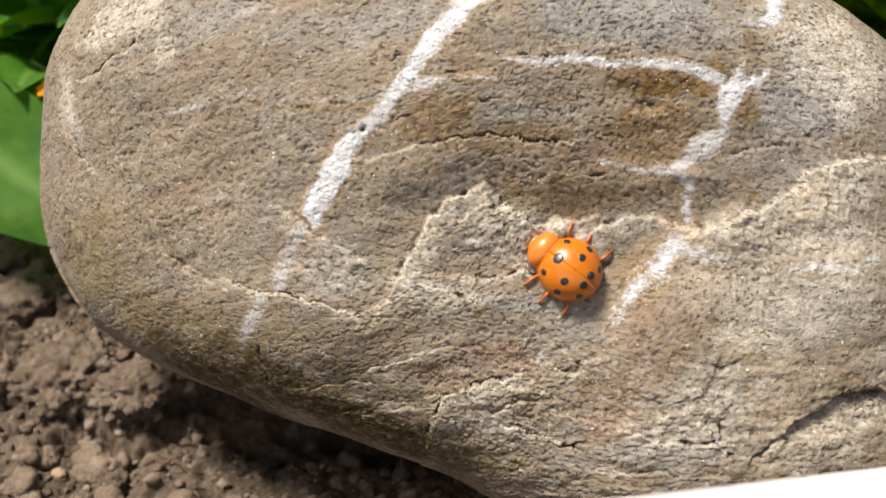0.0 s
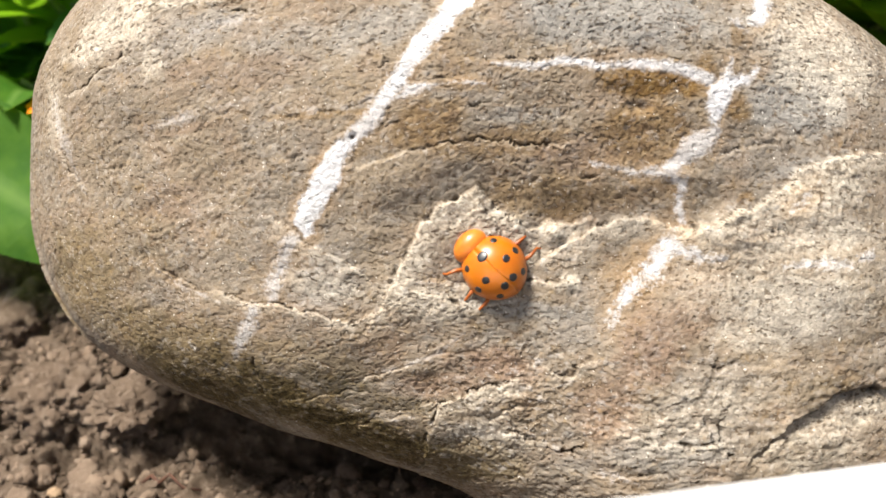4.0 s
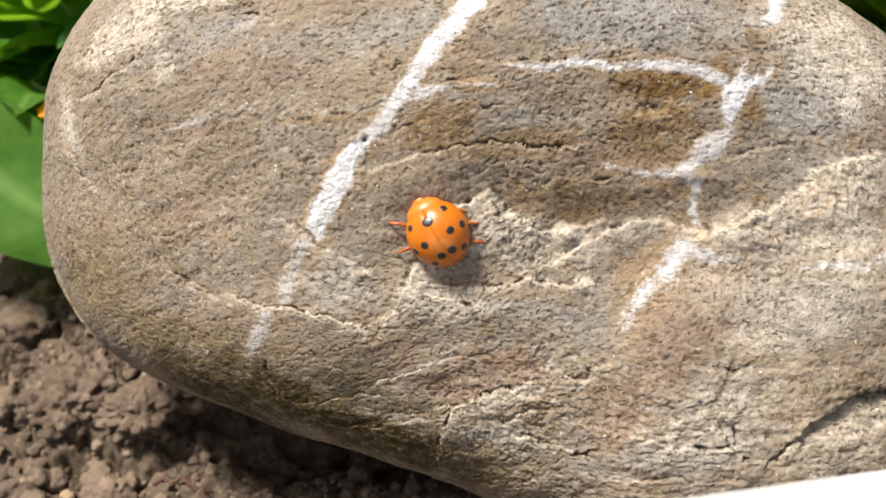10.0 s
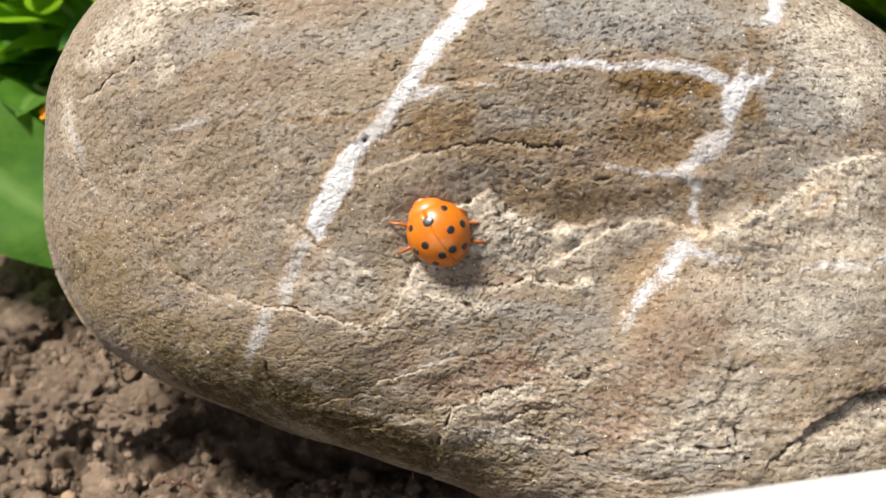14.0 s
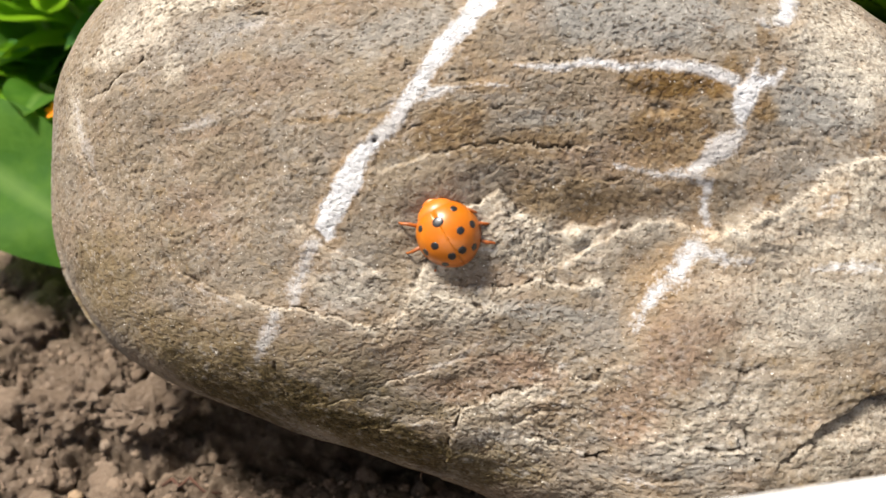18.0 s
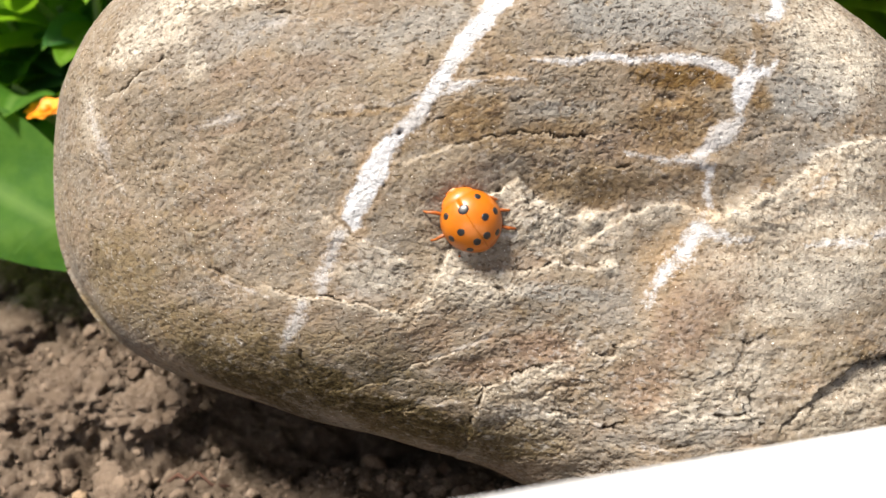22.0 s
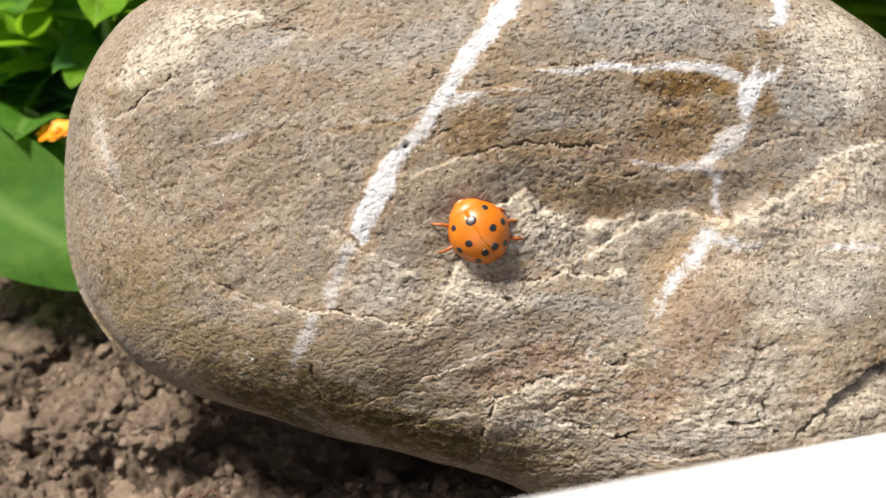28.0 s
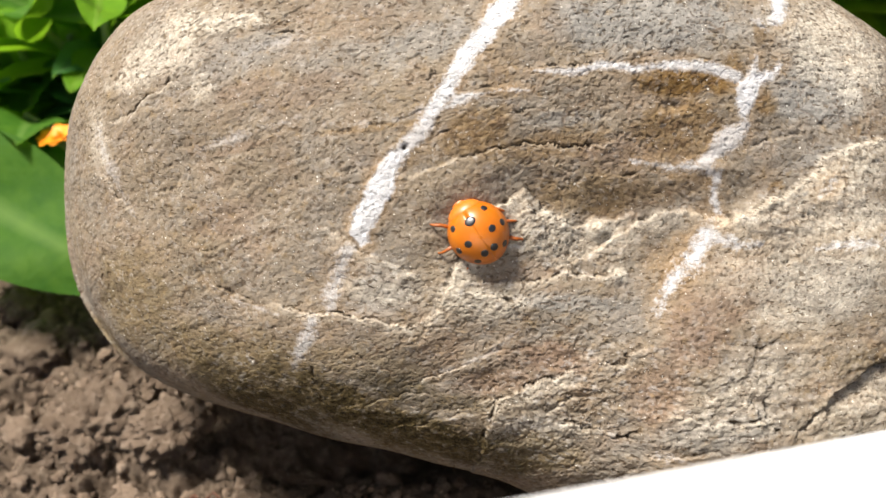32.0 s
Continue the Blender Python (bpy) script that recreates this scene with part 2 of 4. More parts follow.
def plain(name, color, rough, dark=None, scale=900, spec=0.5, relief=0.2, coat=0.0):
    m, nt, bsdf = material(name)
    v = coords(nt, (1, 1, 1))
    f = noise_tex(nt, v, scale, 4, 0.6)
    wire(nt, mix(nt, ramp(nt, f, 0.35, 0.7), color, dark or tuple(c * 0.8 for c in color)), bsdf.inputs["Base Color"])
    bsdf.inputs["Roughness"].default_value = rough
    bsdf.inputs["Specular IOR Level"].default_value = spec
    bsdf.inputs["Coat Weight"].default_value = coat
    wire(nt, bump(nt, f, relief, 0.0001), bsdf.inputs["Normal"])
    return m


ROCK = rock_material()
SOIL = soil_material("dry_garden_soil", (0.195, 0.145, 0.104), (0.12, 0.087, 0.06), (0.30, 0.234, 0.175))
CLOD = soil_material("pale_soil_clod", (0.30, 0.222, 0.16), (0.195, 0.14, 0.098), (0.42, 0.33, 0.252))
GRIT = plain("tan_grit", (0.30, 0.21, 0.125), 0.8, (0.22, 0.15, 0.09))
LEAF = leaf_material("broad_green_leaf", (0.045, 0.155, 0.008), (0.12, 0.27, 0.018), (0.16, 0.29, 0.06))
LEAF_BRIGHT = leaf_material("young_green_leaf", (0.12, 0.29, 0.006), (0.2, 0.41, 0.01), (0.2, 0.34, 0.04))
LEAF_DULL = leaf_material("bluish_green_leaf", (0.05, 0.185, 0.04), (0.10, 0.27, 0.065), (0.12, 0.22, 0.09))
STEM = plain("green_stem", (0.14, 0.24, 0.04), 0.5, (0.2, 0.28, 0.07))
PETAL = plain("orange_yellow_petal", (0.8, 0.29, 0.004), 0.5, (0.74, 0.2, 0.004))
WHITE = plain("white_painted_board", (0.86, 0.86, 0.85), 0.4, (0.82, 0.82, 0.82), 60)
VIOLET = plain("violet_speck", (0.30, 0.29, 0.46), 0.5)
TWIG = plain("reddish_root", (0.10, 0.04, 0.02), 0.85, (0.06, 0.025, 0.015), 600)
SHELL = plain("orange_wing_case", (0.54, 0.152, 0.002), 0.33, (0.45, 0.105, 0.001), 350, 0.65, 0.02, 0.15)
COLLAR = plain("pale_orange_collar", (0.62, 0.19, 0.02), 0.4, (0.56, 0.13, 0.008), 900, 0.5, 0.2, 0.25)
LIMB = plain("amber_leg", (0.38, 0.105, 0.012), 0.4, (0.24, 0.055, 0.008), 1500)
SPOT = plain("black_spot", (0.012, 0.012, 0.014), 0.36, (0.02, 0.02, 0.022), 900, 0.6, 0.02, 0.1)


# ---- helpers for building ----
def cell(ix, iy, seed):
    n = (ix.astype(np.int64) * 374761393 + iy.astype(np.int64) * 668265263 + seed * 974634777) & 0xFFFFFFFF
    n = ((n ^ (n >> 13)) * 1274126177) & 0xFFFFFFFF
    return ((n ^ (n >> 16)) & 0xFFFF) / 65535.0


def grain(x, y, seed=0):
    """Smooth value noise in -1..1, cell size 1."""
    ix, iy = np.floor(x), np.floor(y)
    fx, fy = x - ix, y - iy
    fx, fy = fx * fx * (3 - 2 * fx), fy * fy * (3 - 2 * fy)
    a, b = cell(ix, iy, seed), cell(ix + 1, iy, seed)
    c, d = cell(ix, iy + 1, seed), cell(ix + 1, iy + 1, seed)
    return 2 * ((a * (1 - fx) + b * fx) * (1 - fy) + (c * (1 - fx) + d * fx) * fy) - 1


def layered(x, y, octaves, seed=0, fall=0.5):
    total, amp = 0.0, 1.0
    for k in range(octaves):
        total = total + amp * grain(x * 2 ** k + 17.3 * k, y * 2 ** k - 9.1 * k, seed + k)
        amp *= fall
    return total


def smooth(x, lo, hi):
    t = np.clip((x - lo) / (hi - lo), 0, 1)
    return t * t * (3 - 2 * t)


def along(x, y, line, reach):
    """Distance from the points to a polyline of (x, y, value), the side of it (+ is left of its way) and the value there."""
    dist = np.full(x.shape, reach)
    side = np.zeros(x.shape)
    val = np.zeros(x.shape)
    for (x0, y0, v0), (x1, y1, v1) in zip(line, line[1:]):
        near = np.nonzero((x > min(x0, x1) - reach) & (x < max(x0, x1) + reach) & (y > min(y0, y1) - reach) & (y < max(y0, y1) + reach))
        px, py = x[near] - x0, y[near] - y0
        ex, ey = x1 - x0, y1 - y0
        t = np.clip((px * ex + py * ey) / (ex * ex + ey * ey), 0, 1)
        d = np.hypot(px - t * ex, py - t * ey)
        closer = d < dist[near]
        dist[near] = np.where(closer, d, dist[near])
        side[near] = np.where(closer, np.sign(ex * py - ey * px), side[near])
        val[near] = np.where(closer, v0 + (v1 - v0) * t, val[near])
    return dist, side, val


def near_line(x, y, line, reach):
    """The points in the box round a polyline of (x, y, value), widened by reach."""
    xs, ys = [p[0] for p in line], [p[1] for p in line]
    return np.nonzero((x > min(xs) - reach) & (x < max(xs) + reach) & (y > min(ys) - reach) & (y < max(ys) + reach))


def grid_mesh(name, co, rows, cols, cap=False, attributes=()):
    idx = np.arange(rows * cols).reshape(rows, cols)
    quads = np.stack([idx[:-1, :-1], idx[:-1, 1:], idx[1:, 1:], idx[1:, :-1]], -1).reshape(-1, 4)
    loops, starts = quads.ravel(), np.arange(len(quads)) * 4
    if cap:
        rim = np.concatenate([idx[0, :-1], idx[:-1, -1], idx[-1, :0:-1], idx[:0:-1, 0]])[::-1]
        starts = np.append(starts, len(loops))
        loops = np.concatenate([loops, rim])
    me = bpy.data.meshes.new(name)
    me.vertices.add(rows * cols)
    me.vertices.foreach_set("co", np.ascontiguousarray(co, dtype=np.float32).ravel())
    me.loops.add(len(loops))
    me.loops.foreach_set("vertex_index", loops.astype(np.int32))
    me.polygons.add(len(starts))
    me.polygons.foreach_set("loop_start", starts.astype(np.int32))
    me.update(calc_edges=True)
    me.polygons.foreach_set("use_smooth", np.ones(len(starts), dtype=bool))
    for key, values in attributes:
        me.attributes.new(key, "FLOAT", "POINT").data.foreach_set("value", np.asarray(values, dtype=np.float32).ravel())
    return me


def part(name, bm, mat, parent=None, label="", smooth_it=True):
    me = bpy.data.meshes.new(name)
    bm.to_mesh(me)
    bm.free()
    if smooth_it:
        me.polygons.foreach_set("use_smooth", np.ones(len(me.polygons), dtype=bool))
    me.materials.append(mat)
    ob = new(name, me)
    if parent is not None:
        ob.parent = parent
    return tagged(ob, label)


def tube(bm, pts, radii, sides=8):
    """A tapered round rod along pts, closed at both ends."""
    rings = []
    for i, p in enumerate(pts):
        p = Vector(p)
        way = (Vector(pts[min(i + 1, len(pts) - 1)]) - Vector(pts[max(i - 1, 0)])).normalized()
        q = way.to_track_quat("Z", "Y")
        rings.append([bm.verts.new(p + q @ Vector((math.cos(a) * radii[i], math.sin(a) * radii[i], 0)))
                      for a in (2 * math.pi * k / sides for k in range(sides))])
    for a, b in zip(rings, rings[1:]):
        for k in range(sides):
            bm.faces.new((a[k], a[(k + 1) % sides], b[(k + 1) % sides], b[k]))
    bm.faces.new(rings[0][::-1])
    bm.faces.new(rings[-1])
    return bm


# ---- the rock ----
# Local millimetres: x along the rock's length, y up its broad face, z out of the face.
RIM_ANGLE = np.radians([-174, -168, -163, -156, -149, -144, -137, -125, -114, -102, -81, -64, -50, -33, -13, 2, 14, 26, 32, 49, 80, 111, 136, 147, 154, 158, 164, 169, 173, 177])
RIM_RADIUS = np.array([55.1, 53.3, 51.5, 47.2, 42.4, 39.0, 36.7, 32.6, 31.5, 31.0, 35.5, 45.6, 54.6, 61.4, 63.0, 53.6, 47.7, 41.3, 38.6, 32.3, 28.6, 30.8, 39.8, 45.2, 52.0, 51.8, 54.9, 55.4, 55.6, 54.6])
FACE, BACK, ROUND = 28.0, 30.0, 3.0


def rim(angle):
    a = np.concatenate([RIM_ANGLE - 2 * math.pi, RIM_ANGLE, RIM_ANGLE + 2 * math.pi])
    r = np.tile(RIM_RADIUS, 3)
    fine = np.linspace(-math.pi * 1.5, math.pi * 1.5, 1081)
    values = np.interp(fine, a, r)
    kernel = np.hanning(41) / np.hanning(41).sum()
    values = np.convolve(values, kernel, mode="same")
    return np.interp(angle, fine, values)


def face_lean(x, y):
    """Broad tilt and hollows of the face against an even pillow shape."""
    return (-1.478 + 0.0528 * x + 0.1239 * y - 0.00130 * x * x - 0.00043 * x * y + 0.00649 * y * y
            - 1.15 * np.exp(-((x - 10) / 14) ** 2 - ((y + 4) / 7) ** 2)
            + 1.00 * np.exp(-((x + 12) / 12) ** 2 - ((y - 5) / 8) ** 2)
            + 1.32 * np.exp(-((x - 29) / 8) ** 2 - ((y + 6) / 10) ** 2))


def rock_base(x, y):
    """Height of the smooth face over the rock's mid-plane."""
    s = np.clip(np.hypot(x, y) / rim(np.arctan2(y, x)), 0, 0.9999)
    return FACE * (1 - s ** ROUND) ** (1 / ROUND) + face_lean(x, y)


VEINS = {  # name: (strength, softness, (x, y, half width), ...) in millimetres
    "main_vein": (1, 1, (-2.2, 21.1, 1.07), (-3.8, 18.6, 1.07), (-5.5, 16.2, 1.02), (-7.2, 14.3, 0.92), (-8.6, 12.8, 0.88), (-9.8, 11.1, 0.78), (-10.9, 9.4, 0.88), (-12.0, 7.7, 0.83)),
    "main_vein_mid": (0.7, 1.3, (-12.0, 7.7, 0.78), (-13.4, 5.8, 0.84), (-14.8, 4.4, 0.79)),
    "main_vein_low": (1, 1, (-14.8, 4.4, 0.79), (-16.0, 3.1, 1.05), (-17.1, 1.2, 1.26), (-18.3, -0.8, 1.27), (-19.2, -2.7, 1.13), (-19.0, -3.4, 0.82)),
    "foot_vein": (0.55, 1.6, (-20.4, -4.3, 0.93), (-21.1, -5.3, 0.83), (-21.5, -6.7, 0.78), (-22.1, -8.2, 0.89), (-22.5, -9.5, 0.73)),
    "lower_vein": (0.55, 1.5, (-24.3, -11.1, 0.79), (-25.1, -12.7, 0.69), (-25.7, -13.8, 0.59), (-26.6, -15.5, 0.44)),
    "level_vein": (0.8, 0.8, (-3.0, 10.9, 0.15), (-0.8, 10.8, 0.29), (1.2, 10.8, 0.34), (3.1, 11.2, 0.39), (4.6, 11.2, 0.39), (6.5, 10.8, 0.44), (8.5, 10.9, 0.44), (10.5, 11.0, 0.49), (12.4, 10.9, 0.54), (14.4, 10.5, 0.59), (16.4, 9.9, 0.59)),
    "branch_vein": (0.75, 0.8, (-12.6, 7.2, 0.15), (-11.5, 7.8, 0.29), (-10.0, 8.3, 0.34), (-8.8, 8.9, 0.29), (-7.5, 9.1, 0.24), (-6.1, 9.3, 0.19), (-4.6, 9.3, 0.15), (-2.5, 9.2, 0.05)),
    "arc_vein": (0.35, 1.8, (-21.9, 7.4, 0.2), (-20.1, 7.3, 0.2), (-18.0, 7.0, 0.15), (-16.0, 7.2, 0.2), (-14.5, 7.6, 0.25), (-12.7, 8.1, 0.15)),
    "arc_vein_left": (0.36, 2, (-34.7, 5.9, 0.16), (-32.2, 6.6, 0.26), (-30.5, 6.8, 0.36), (-28.7, 7.0, 0.26), (-27.5, 7.5, 0.15), (-25.9, 7.7, 0.2), (-24.4, 8.2, 0.1)),
    "top_arc": (0.3, 2, (-29.9, 14.3, 0.15), (-27.4, 15.1, 0.2), (-25.8, 15.4, 0.25), (-23.7, 15.4, 0.25), (-21.8, 14.9, 0.1)),
    "knot_vein": (0.95, 1, (19.8, 9.9, 0.64), (18.4, 9.5, 0.89), (17.5, 8.5, 1.13), (17.1, 7.4, 0.98), (17.0, 6.4, 0.54)),
    "knot_top": (0.9, 1, (18.4, 11.4, 0.29), (18.1, 10.1, 0.69)),
    "knot_arm": (0.85, 1.2, (21.0, 11.0, 0.35), (19.9, 9.8, 0.44), (19.0, 9.0, 0.49)),
    "grey_vein": (0.62, 1.3, (17.1, 5.3, 0.64), (16.2, 4.5, 1.09), (15.0, 3.7, 1.19), (13.9, 2.7, 0.84), (13.1, 2.1, 0.5)),
    "ledge_vein": (0.75, 1.2, (6.1, 2.7, 0.2), (7.3, 2.4, 0.25), (8.9, 2.1, 0.2), (10.4, 1.8, 0.35), (11.9, 1.8, 0.55), (13.4, 1.5, 0.45), (14.5, 1.0, 0.45)),
    "drop_vein": (0.85, 1.1, (14.6, 1.0, 0.45), (14.5, -0.0, 0.4), (14.5, -1.2, 0.4), (14.8, -2.5, 0.3)),
    "bright_vein": (1, 2.4, (13.9, -3.6, 0.51), (13.4, -5.3, 0.86), (12.2, -6.8, 1.01), (10.6, -8.0, 0.86), (9.6, -9.3, 0.56), (8.8, -10.7, 0.4), (8.3, -12.2, 0.1)),
    "bright_arm": (0.8, 1.9, (13.9, -4.8, 0.56), (15.2, -5.3, 0.51), (16.6, -5.9, 0.35), (18.2, -5.9, 0.2)),
    "right_vein": (0.75, 1.3, (23.6, -6.6, 0.15), (25.3, -6.3, 0.25), (27.2, -6.4, 0.45), (28.8, -6.4, 0.45), (29.9, -6.5, 0.15)),
    "right_vein_far": (0.75, 1.3, (30.5, -5.8, 0.3), (31.8, -5.5, 0.45)),
    "ridge_vein": (0.75, 1.5, (24.1, -1.5, 0.15), (25.1, -0.5, 0.35), (25.8, 0.2, 0.4), (26.6, 1.1, 0.2)),
    "crest_vein": (1, 1.4, (22.9, 21.0, 1.1), (22.5, 18.6, 1.12), (21.4, 16.1, 1.0), (20.7, 14.9, 0.45)),
    "crest_spur": (0.7, 1.5, (18.9, 15.0, 0.25), (19.9, 14.3, 0.3)),
    "left_vein": (0.38, 2.4, (-46.2, 9.7, 0.4), (-45.7, 8.4, 0.51), (-45.1, 6.9, 0.46), (-44.4, 5.2, 0.34), (-43.9, 3.8, 0.23), (-43.2, 1.9, 0.23), (-42.4, 0.4, 0.11)),
    # lit lips of two creases, drawn in as faint pale veins
    "shelf_line": (0.35, 1.2, (-34.7, -6.4, 0.11), (-33.5, -7.6, 0.16), (-31.8, -8.7, 0.16), (-29.6, -9.4, 0.16), (-27.7, -10.2, 0.11)),
    "low_line": (0.35, 1.2, (-12.8, -16.7, 0.05), (-9.6, -15.6, 0.16), (-7.6, -14.9, 0.15), (-5.9, -13.6, 0.15), (-4.4, -12.4, 0.05)),
    "foot_pale": (0.6, 1.6, (8.1, -25.3, 0.2), (9.2, -25.6, 0.3), (10.8, -26.1, 0.25)),
}
CRACKS = {  # name: (step up towards the left of its way, (x, y, depth), ...) in millimetres
    "shelf_crack": (-0.3, (-28.4, -9.0, 0.05), (-26.1, -9.7, 0.2), (-24.4, -10.0, 0.4), (-22.8, -10.1, 0.45), (-21.4, -10.4, 0.35), (-19.6, -11.0, 0.25), (-17.4, -11.4, 0.25), (-15.3, -11.9, 0.35), (-14.3, -11.6, 0.25), (-12.7, -10.9, 0.1)),
    "shelf_rim": (-0.12, (-36.4, -5.3, 0.05), (-34.5, -6.5, 0.15), (-32.7, -7.4, 0.3), (-31.6, -8.3, 0.15), (-29.5, -8.9, 0.2), (-28.1, -9.3, 0.1)),
    "upper_crack": (-0.2, (-21.9, -2.3, 0.08), (-20.4, -3.5, 0.25), (-19.4, -4.2, 0.25), (-17.3, -5.4, 0.15), (-15.2, -6.7, 0.15), (-13.2, -7.7, 0.12), (-12.1, -8.3, 0.08)),
    "plate_edge": (-0.75, (-12.4, -10.2, 0.1), (-11.5, -8.3, 0.2), (-10.9, -6.8, 0.3), (-10.2, -5.7, 0.3), (-9.1, -4.1, 0.3), (-8.7, -2.6, 0.3), (-7.7, -1.9, 0.3), (-6.2, -0.9, 0.3), (-5.2, -0.4, 0.3), (-4.6, -0.4, 0.3), (-3.8, 0.6, 0.35), (-3.0, -0.0, 0.3), (-2.2, -1.1, 0.25), (-1.3, -1.7, 0.25), (-0.4, -2.3, 0.25), (0.8, -3.2, 0.25), (2.3, -2.8, 0.2), (3.4, -2.7, 0.2)),
    "inner_peak": (-0.4, (-4.7, -2.1, 0.08), (-4.2, -1.4, 0.2), (-3.6, -1.0, 0.25), (-2.9, -1.5, 0.2), (-2.3, -2.3, 0.08)),
    "hollow_edge": (-0.55, (3.2, -5.1, 0.15), (4.2, -4.4, 0.35), (5.6, -3.7, 0.35), (6.8, -3.0, 0.35), (8.1, -2.4, 0.4), (9.1, -2.2, 0.3), (10.6, -2.1, 0.2), (12.1, -2.3, 0.2), (13.1, -2.7, 0.2), (14.4, -3.1, 0.3), (16.1, -3.1, 0.3), (17.5, -2.7, 0.2)),
    "ridge_crack": (-0.65, (17.5, -2.7, 0.15), (18.5, -2.3, 0.25), (19.5, -1.7, 0.3), (20.7, -1.3, 0.3), (21.6, -0.5, 0.3), (22.8, -0.2, 0.3), (23.6, 0.5, 0.3), (24.3, 1.2, 0.35), (24.8, 2.1, 0.35), (25.6, 2.6, 0.3), (26.9, 3.0, 0.2), (29.0, 3.4, 0.15), (32.3, 3.9, 0.1)),
    "ledge_crack": (-0.25, (18.1, -3.8, 0.05), (19.8, -4.0, 0.3), (21.0, -4.0, 0.3), (22.2, -3.9, 0.12), (23.1, -3.4, 0.35), (24.1, -3.5, 0.3), (24.9, -3.8, 0.05)),
    "plate_crack": (-0.35, (-6.3, -8.1, 0.3), (-4.5, -8.2, 0.4), (-3.0, -8.1, 0.3), (-1.5, -7.8, 0.35), (-0.5, -7.6, 0.4), (0.8, -7.9, 0.3), (2.6, -7.8, 0.3), (3.8, -7.8, 0.2), (5.2, -8.1, 0.05)),
    "plate_crack_upper": (-0.15, (-0.5, -6.9, 0.05), (0.8, -6.5, 0.2), (1.8, -6.3, 0.3), (2.7, -5.7, 0.1)),
    "plate_crack_lower": (-0.2, (-7.1, -9.4, 0.15), (-5.8, -9.7, 0.3), (-4.5, -9.6, 0.25), (-3.4, -9.3, 0.05)),
    "strata_a": (-0.15, (-14.6, 2.1, 0.1), (-12.0, 2.7, 0.25), (-10.0, 3.4, 0.25), (-7.6, 3.9, 0.2), (-5.6, 4.3, 0.35), (-3.6, 4.6, 0.35), (-1.7, 4.3, 0.15), (0.8, 4.3, 0.3), (2.8, 4.2, 0.25), (4.7, 4.4, 0.08)),
    "strata_b": (-0.12, (-21.3, 2.8, 0.08), (-19.4, 3.1, 0.25), (-17.5, 3.4, 0.3), (-16.3, 4.0, 0.15), (-15.0, 4.3, 0.08)),
    "strata_c": (-0.1, (-15.1, 1.6, 0.05), (-13.4, 2.2, 0.2), (-11.8, 2.8, 0.1)),
    "strata_d": (-0.12, (-12.5, 5.1, 0.05), (-11.3, 5.8, 0.3), (-9.8, 6.4, 0.2), (-8.1, 6.7, 0.05)),
    "strata_e": (-0.1, (-7.1, 6.7, 0.05), (-5.1, 7.4, 0.2), (-2.2, 7.5, 0.15), (0.7, 8.0, 0.05)),
    "strata_f": (-0.1, (-3.2, 11.4, 0.1), (-0.3, 11.3, 0.25), (1.9, 11.6, 0.25), (3.1, 11.8, 0.05)),
    "strata_g": (-0.1, (-20.0, 10.6, 0.05), (-18.7, 11.1, 0.3), (-17.0, 11.6, 0.15), (-14.9, 12.0, 0.05)),
    "strata_h": (-0.08, (-13.0, 10.4, 0.05), (-11.7, 11.0, 0.25), (-10.3, 11.6, 0.1)),
    "strata_i": (-0.08, (-8.5, 9.4, 0.05), (-7.1, 9.6, 0.2), (-5.4, 9.8, 0.08)),
    "strata_j": (-0.12, (2.4, 1.5, 0.05), (4.4, 1.6, 0.2), (6.4, 1.3, 0.3), (7.9, 1.6, 0.1)),
    "strata_k": (-0.1, (-23.3, 6.9, 0.05), (-21.1, 6.9, 0.15), (-19.1, 6.6, 0.2), (-17.0, 6.8, 0.2), (-14.5, 6.8, 0.08)),
    "left_crack": (-0.2, (-45.1, 10.0, 0.05), (-42.9, 10.0, 0.25), (-41.0, 10.8, 0.35), (-40.3, 11.5, 0.35), (-39.4, 11.9, 0.35), (-37.8, 12.1, 0.3), (-37.1, 13.1, 0.2), (-36.1, 13.4, 0.05)),
    "left_small": (-0.08, (-40.8, 1.8, 0.05), (-38.8, 2.5, 0.2), (-36.8, 3.1, 0.2), (-35.9, 3.9, 0.1)),
    "arc_crack": (-0.12, (-34.7, 4.9, 0.05), (-31.1, 5.1, 0.15), (-29.4, 5.6, 0.25), (-27.9, 6.3, 0.3), (-27.0, 6.9, 0.2), (-24.6, 7.5, 0.05)),
    "left_rim_crack": (-0.12, (-46.5, 5.5, 0.1), (-44.7, 4.1, 0.3), (-43.9, 2.6, 0.25), (-42.6, 1.3, 0.1)),
    "brow_crack": (-0.1, (-36.3, -1.2, 0.05), (-35.8, -2.3, 0.4), (-35.1, -3.0, 0.4), (-34.0, -3.7, 0.3), (-32.0, -2.7, 0.15), (-29.6, -1.9, 0.05)),
    "brow_fold": (-0.1, (-34.3, -4.3, 0.1), (-31.6, -4.5, 0.2), (-29.8, -4.8, 0.3), (-28.6, -5.0, 0.4), (-28.0, -4.2, 0.25), (-25.3, -3.6, 0.05)),
    "top_crack": (-0.1, (-27.9, 16.2, 0.08), (-26.1, 16.3, 0.25), (-24.7, 16.2, 0.2), (-23.2, 15.8, 0.08)),
    "low_crack": (-0.45, (-7.3, -19.6, 0.35), (-5.9, -19.2, 0.35), (-4.5, -18.7, 0.35), (-3.9, -17.9, 0.45), (-2.4, -17.6, 0.4), (-0.9, -17.4, 0.35), (-0.4, -16.7, 0.25), (0.4, -16.1, 0.08)),
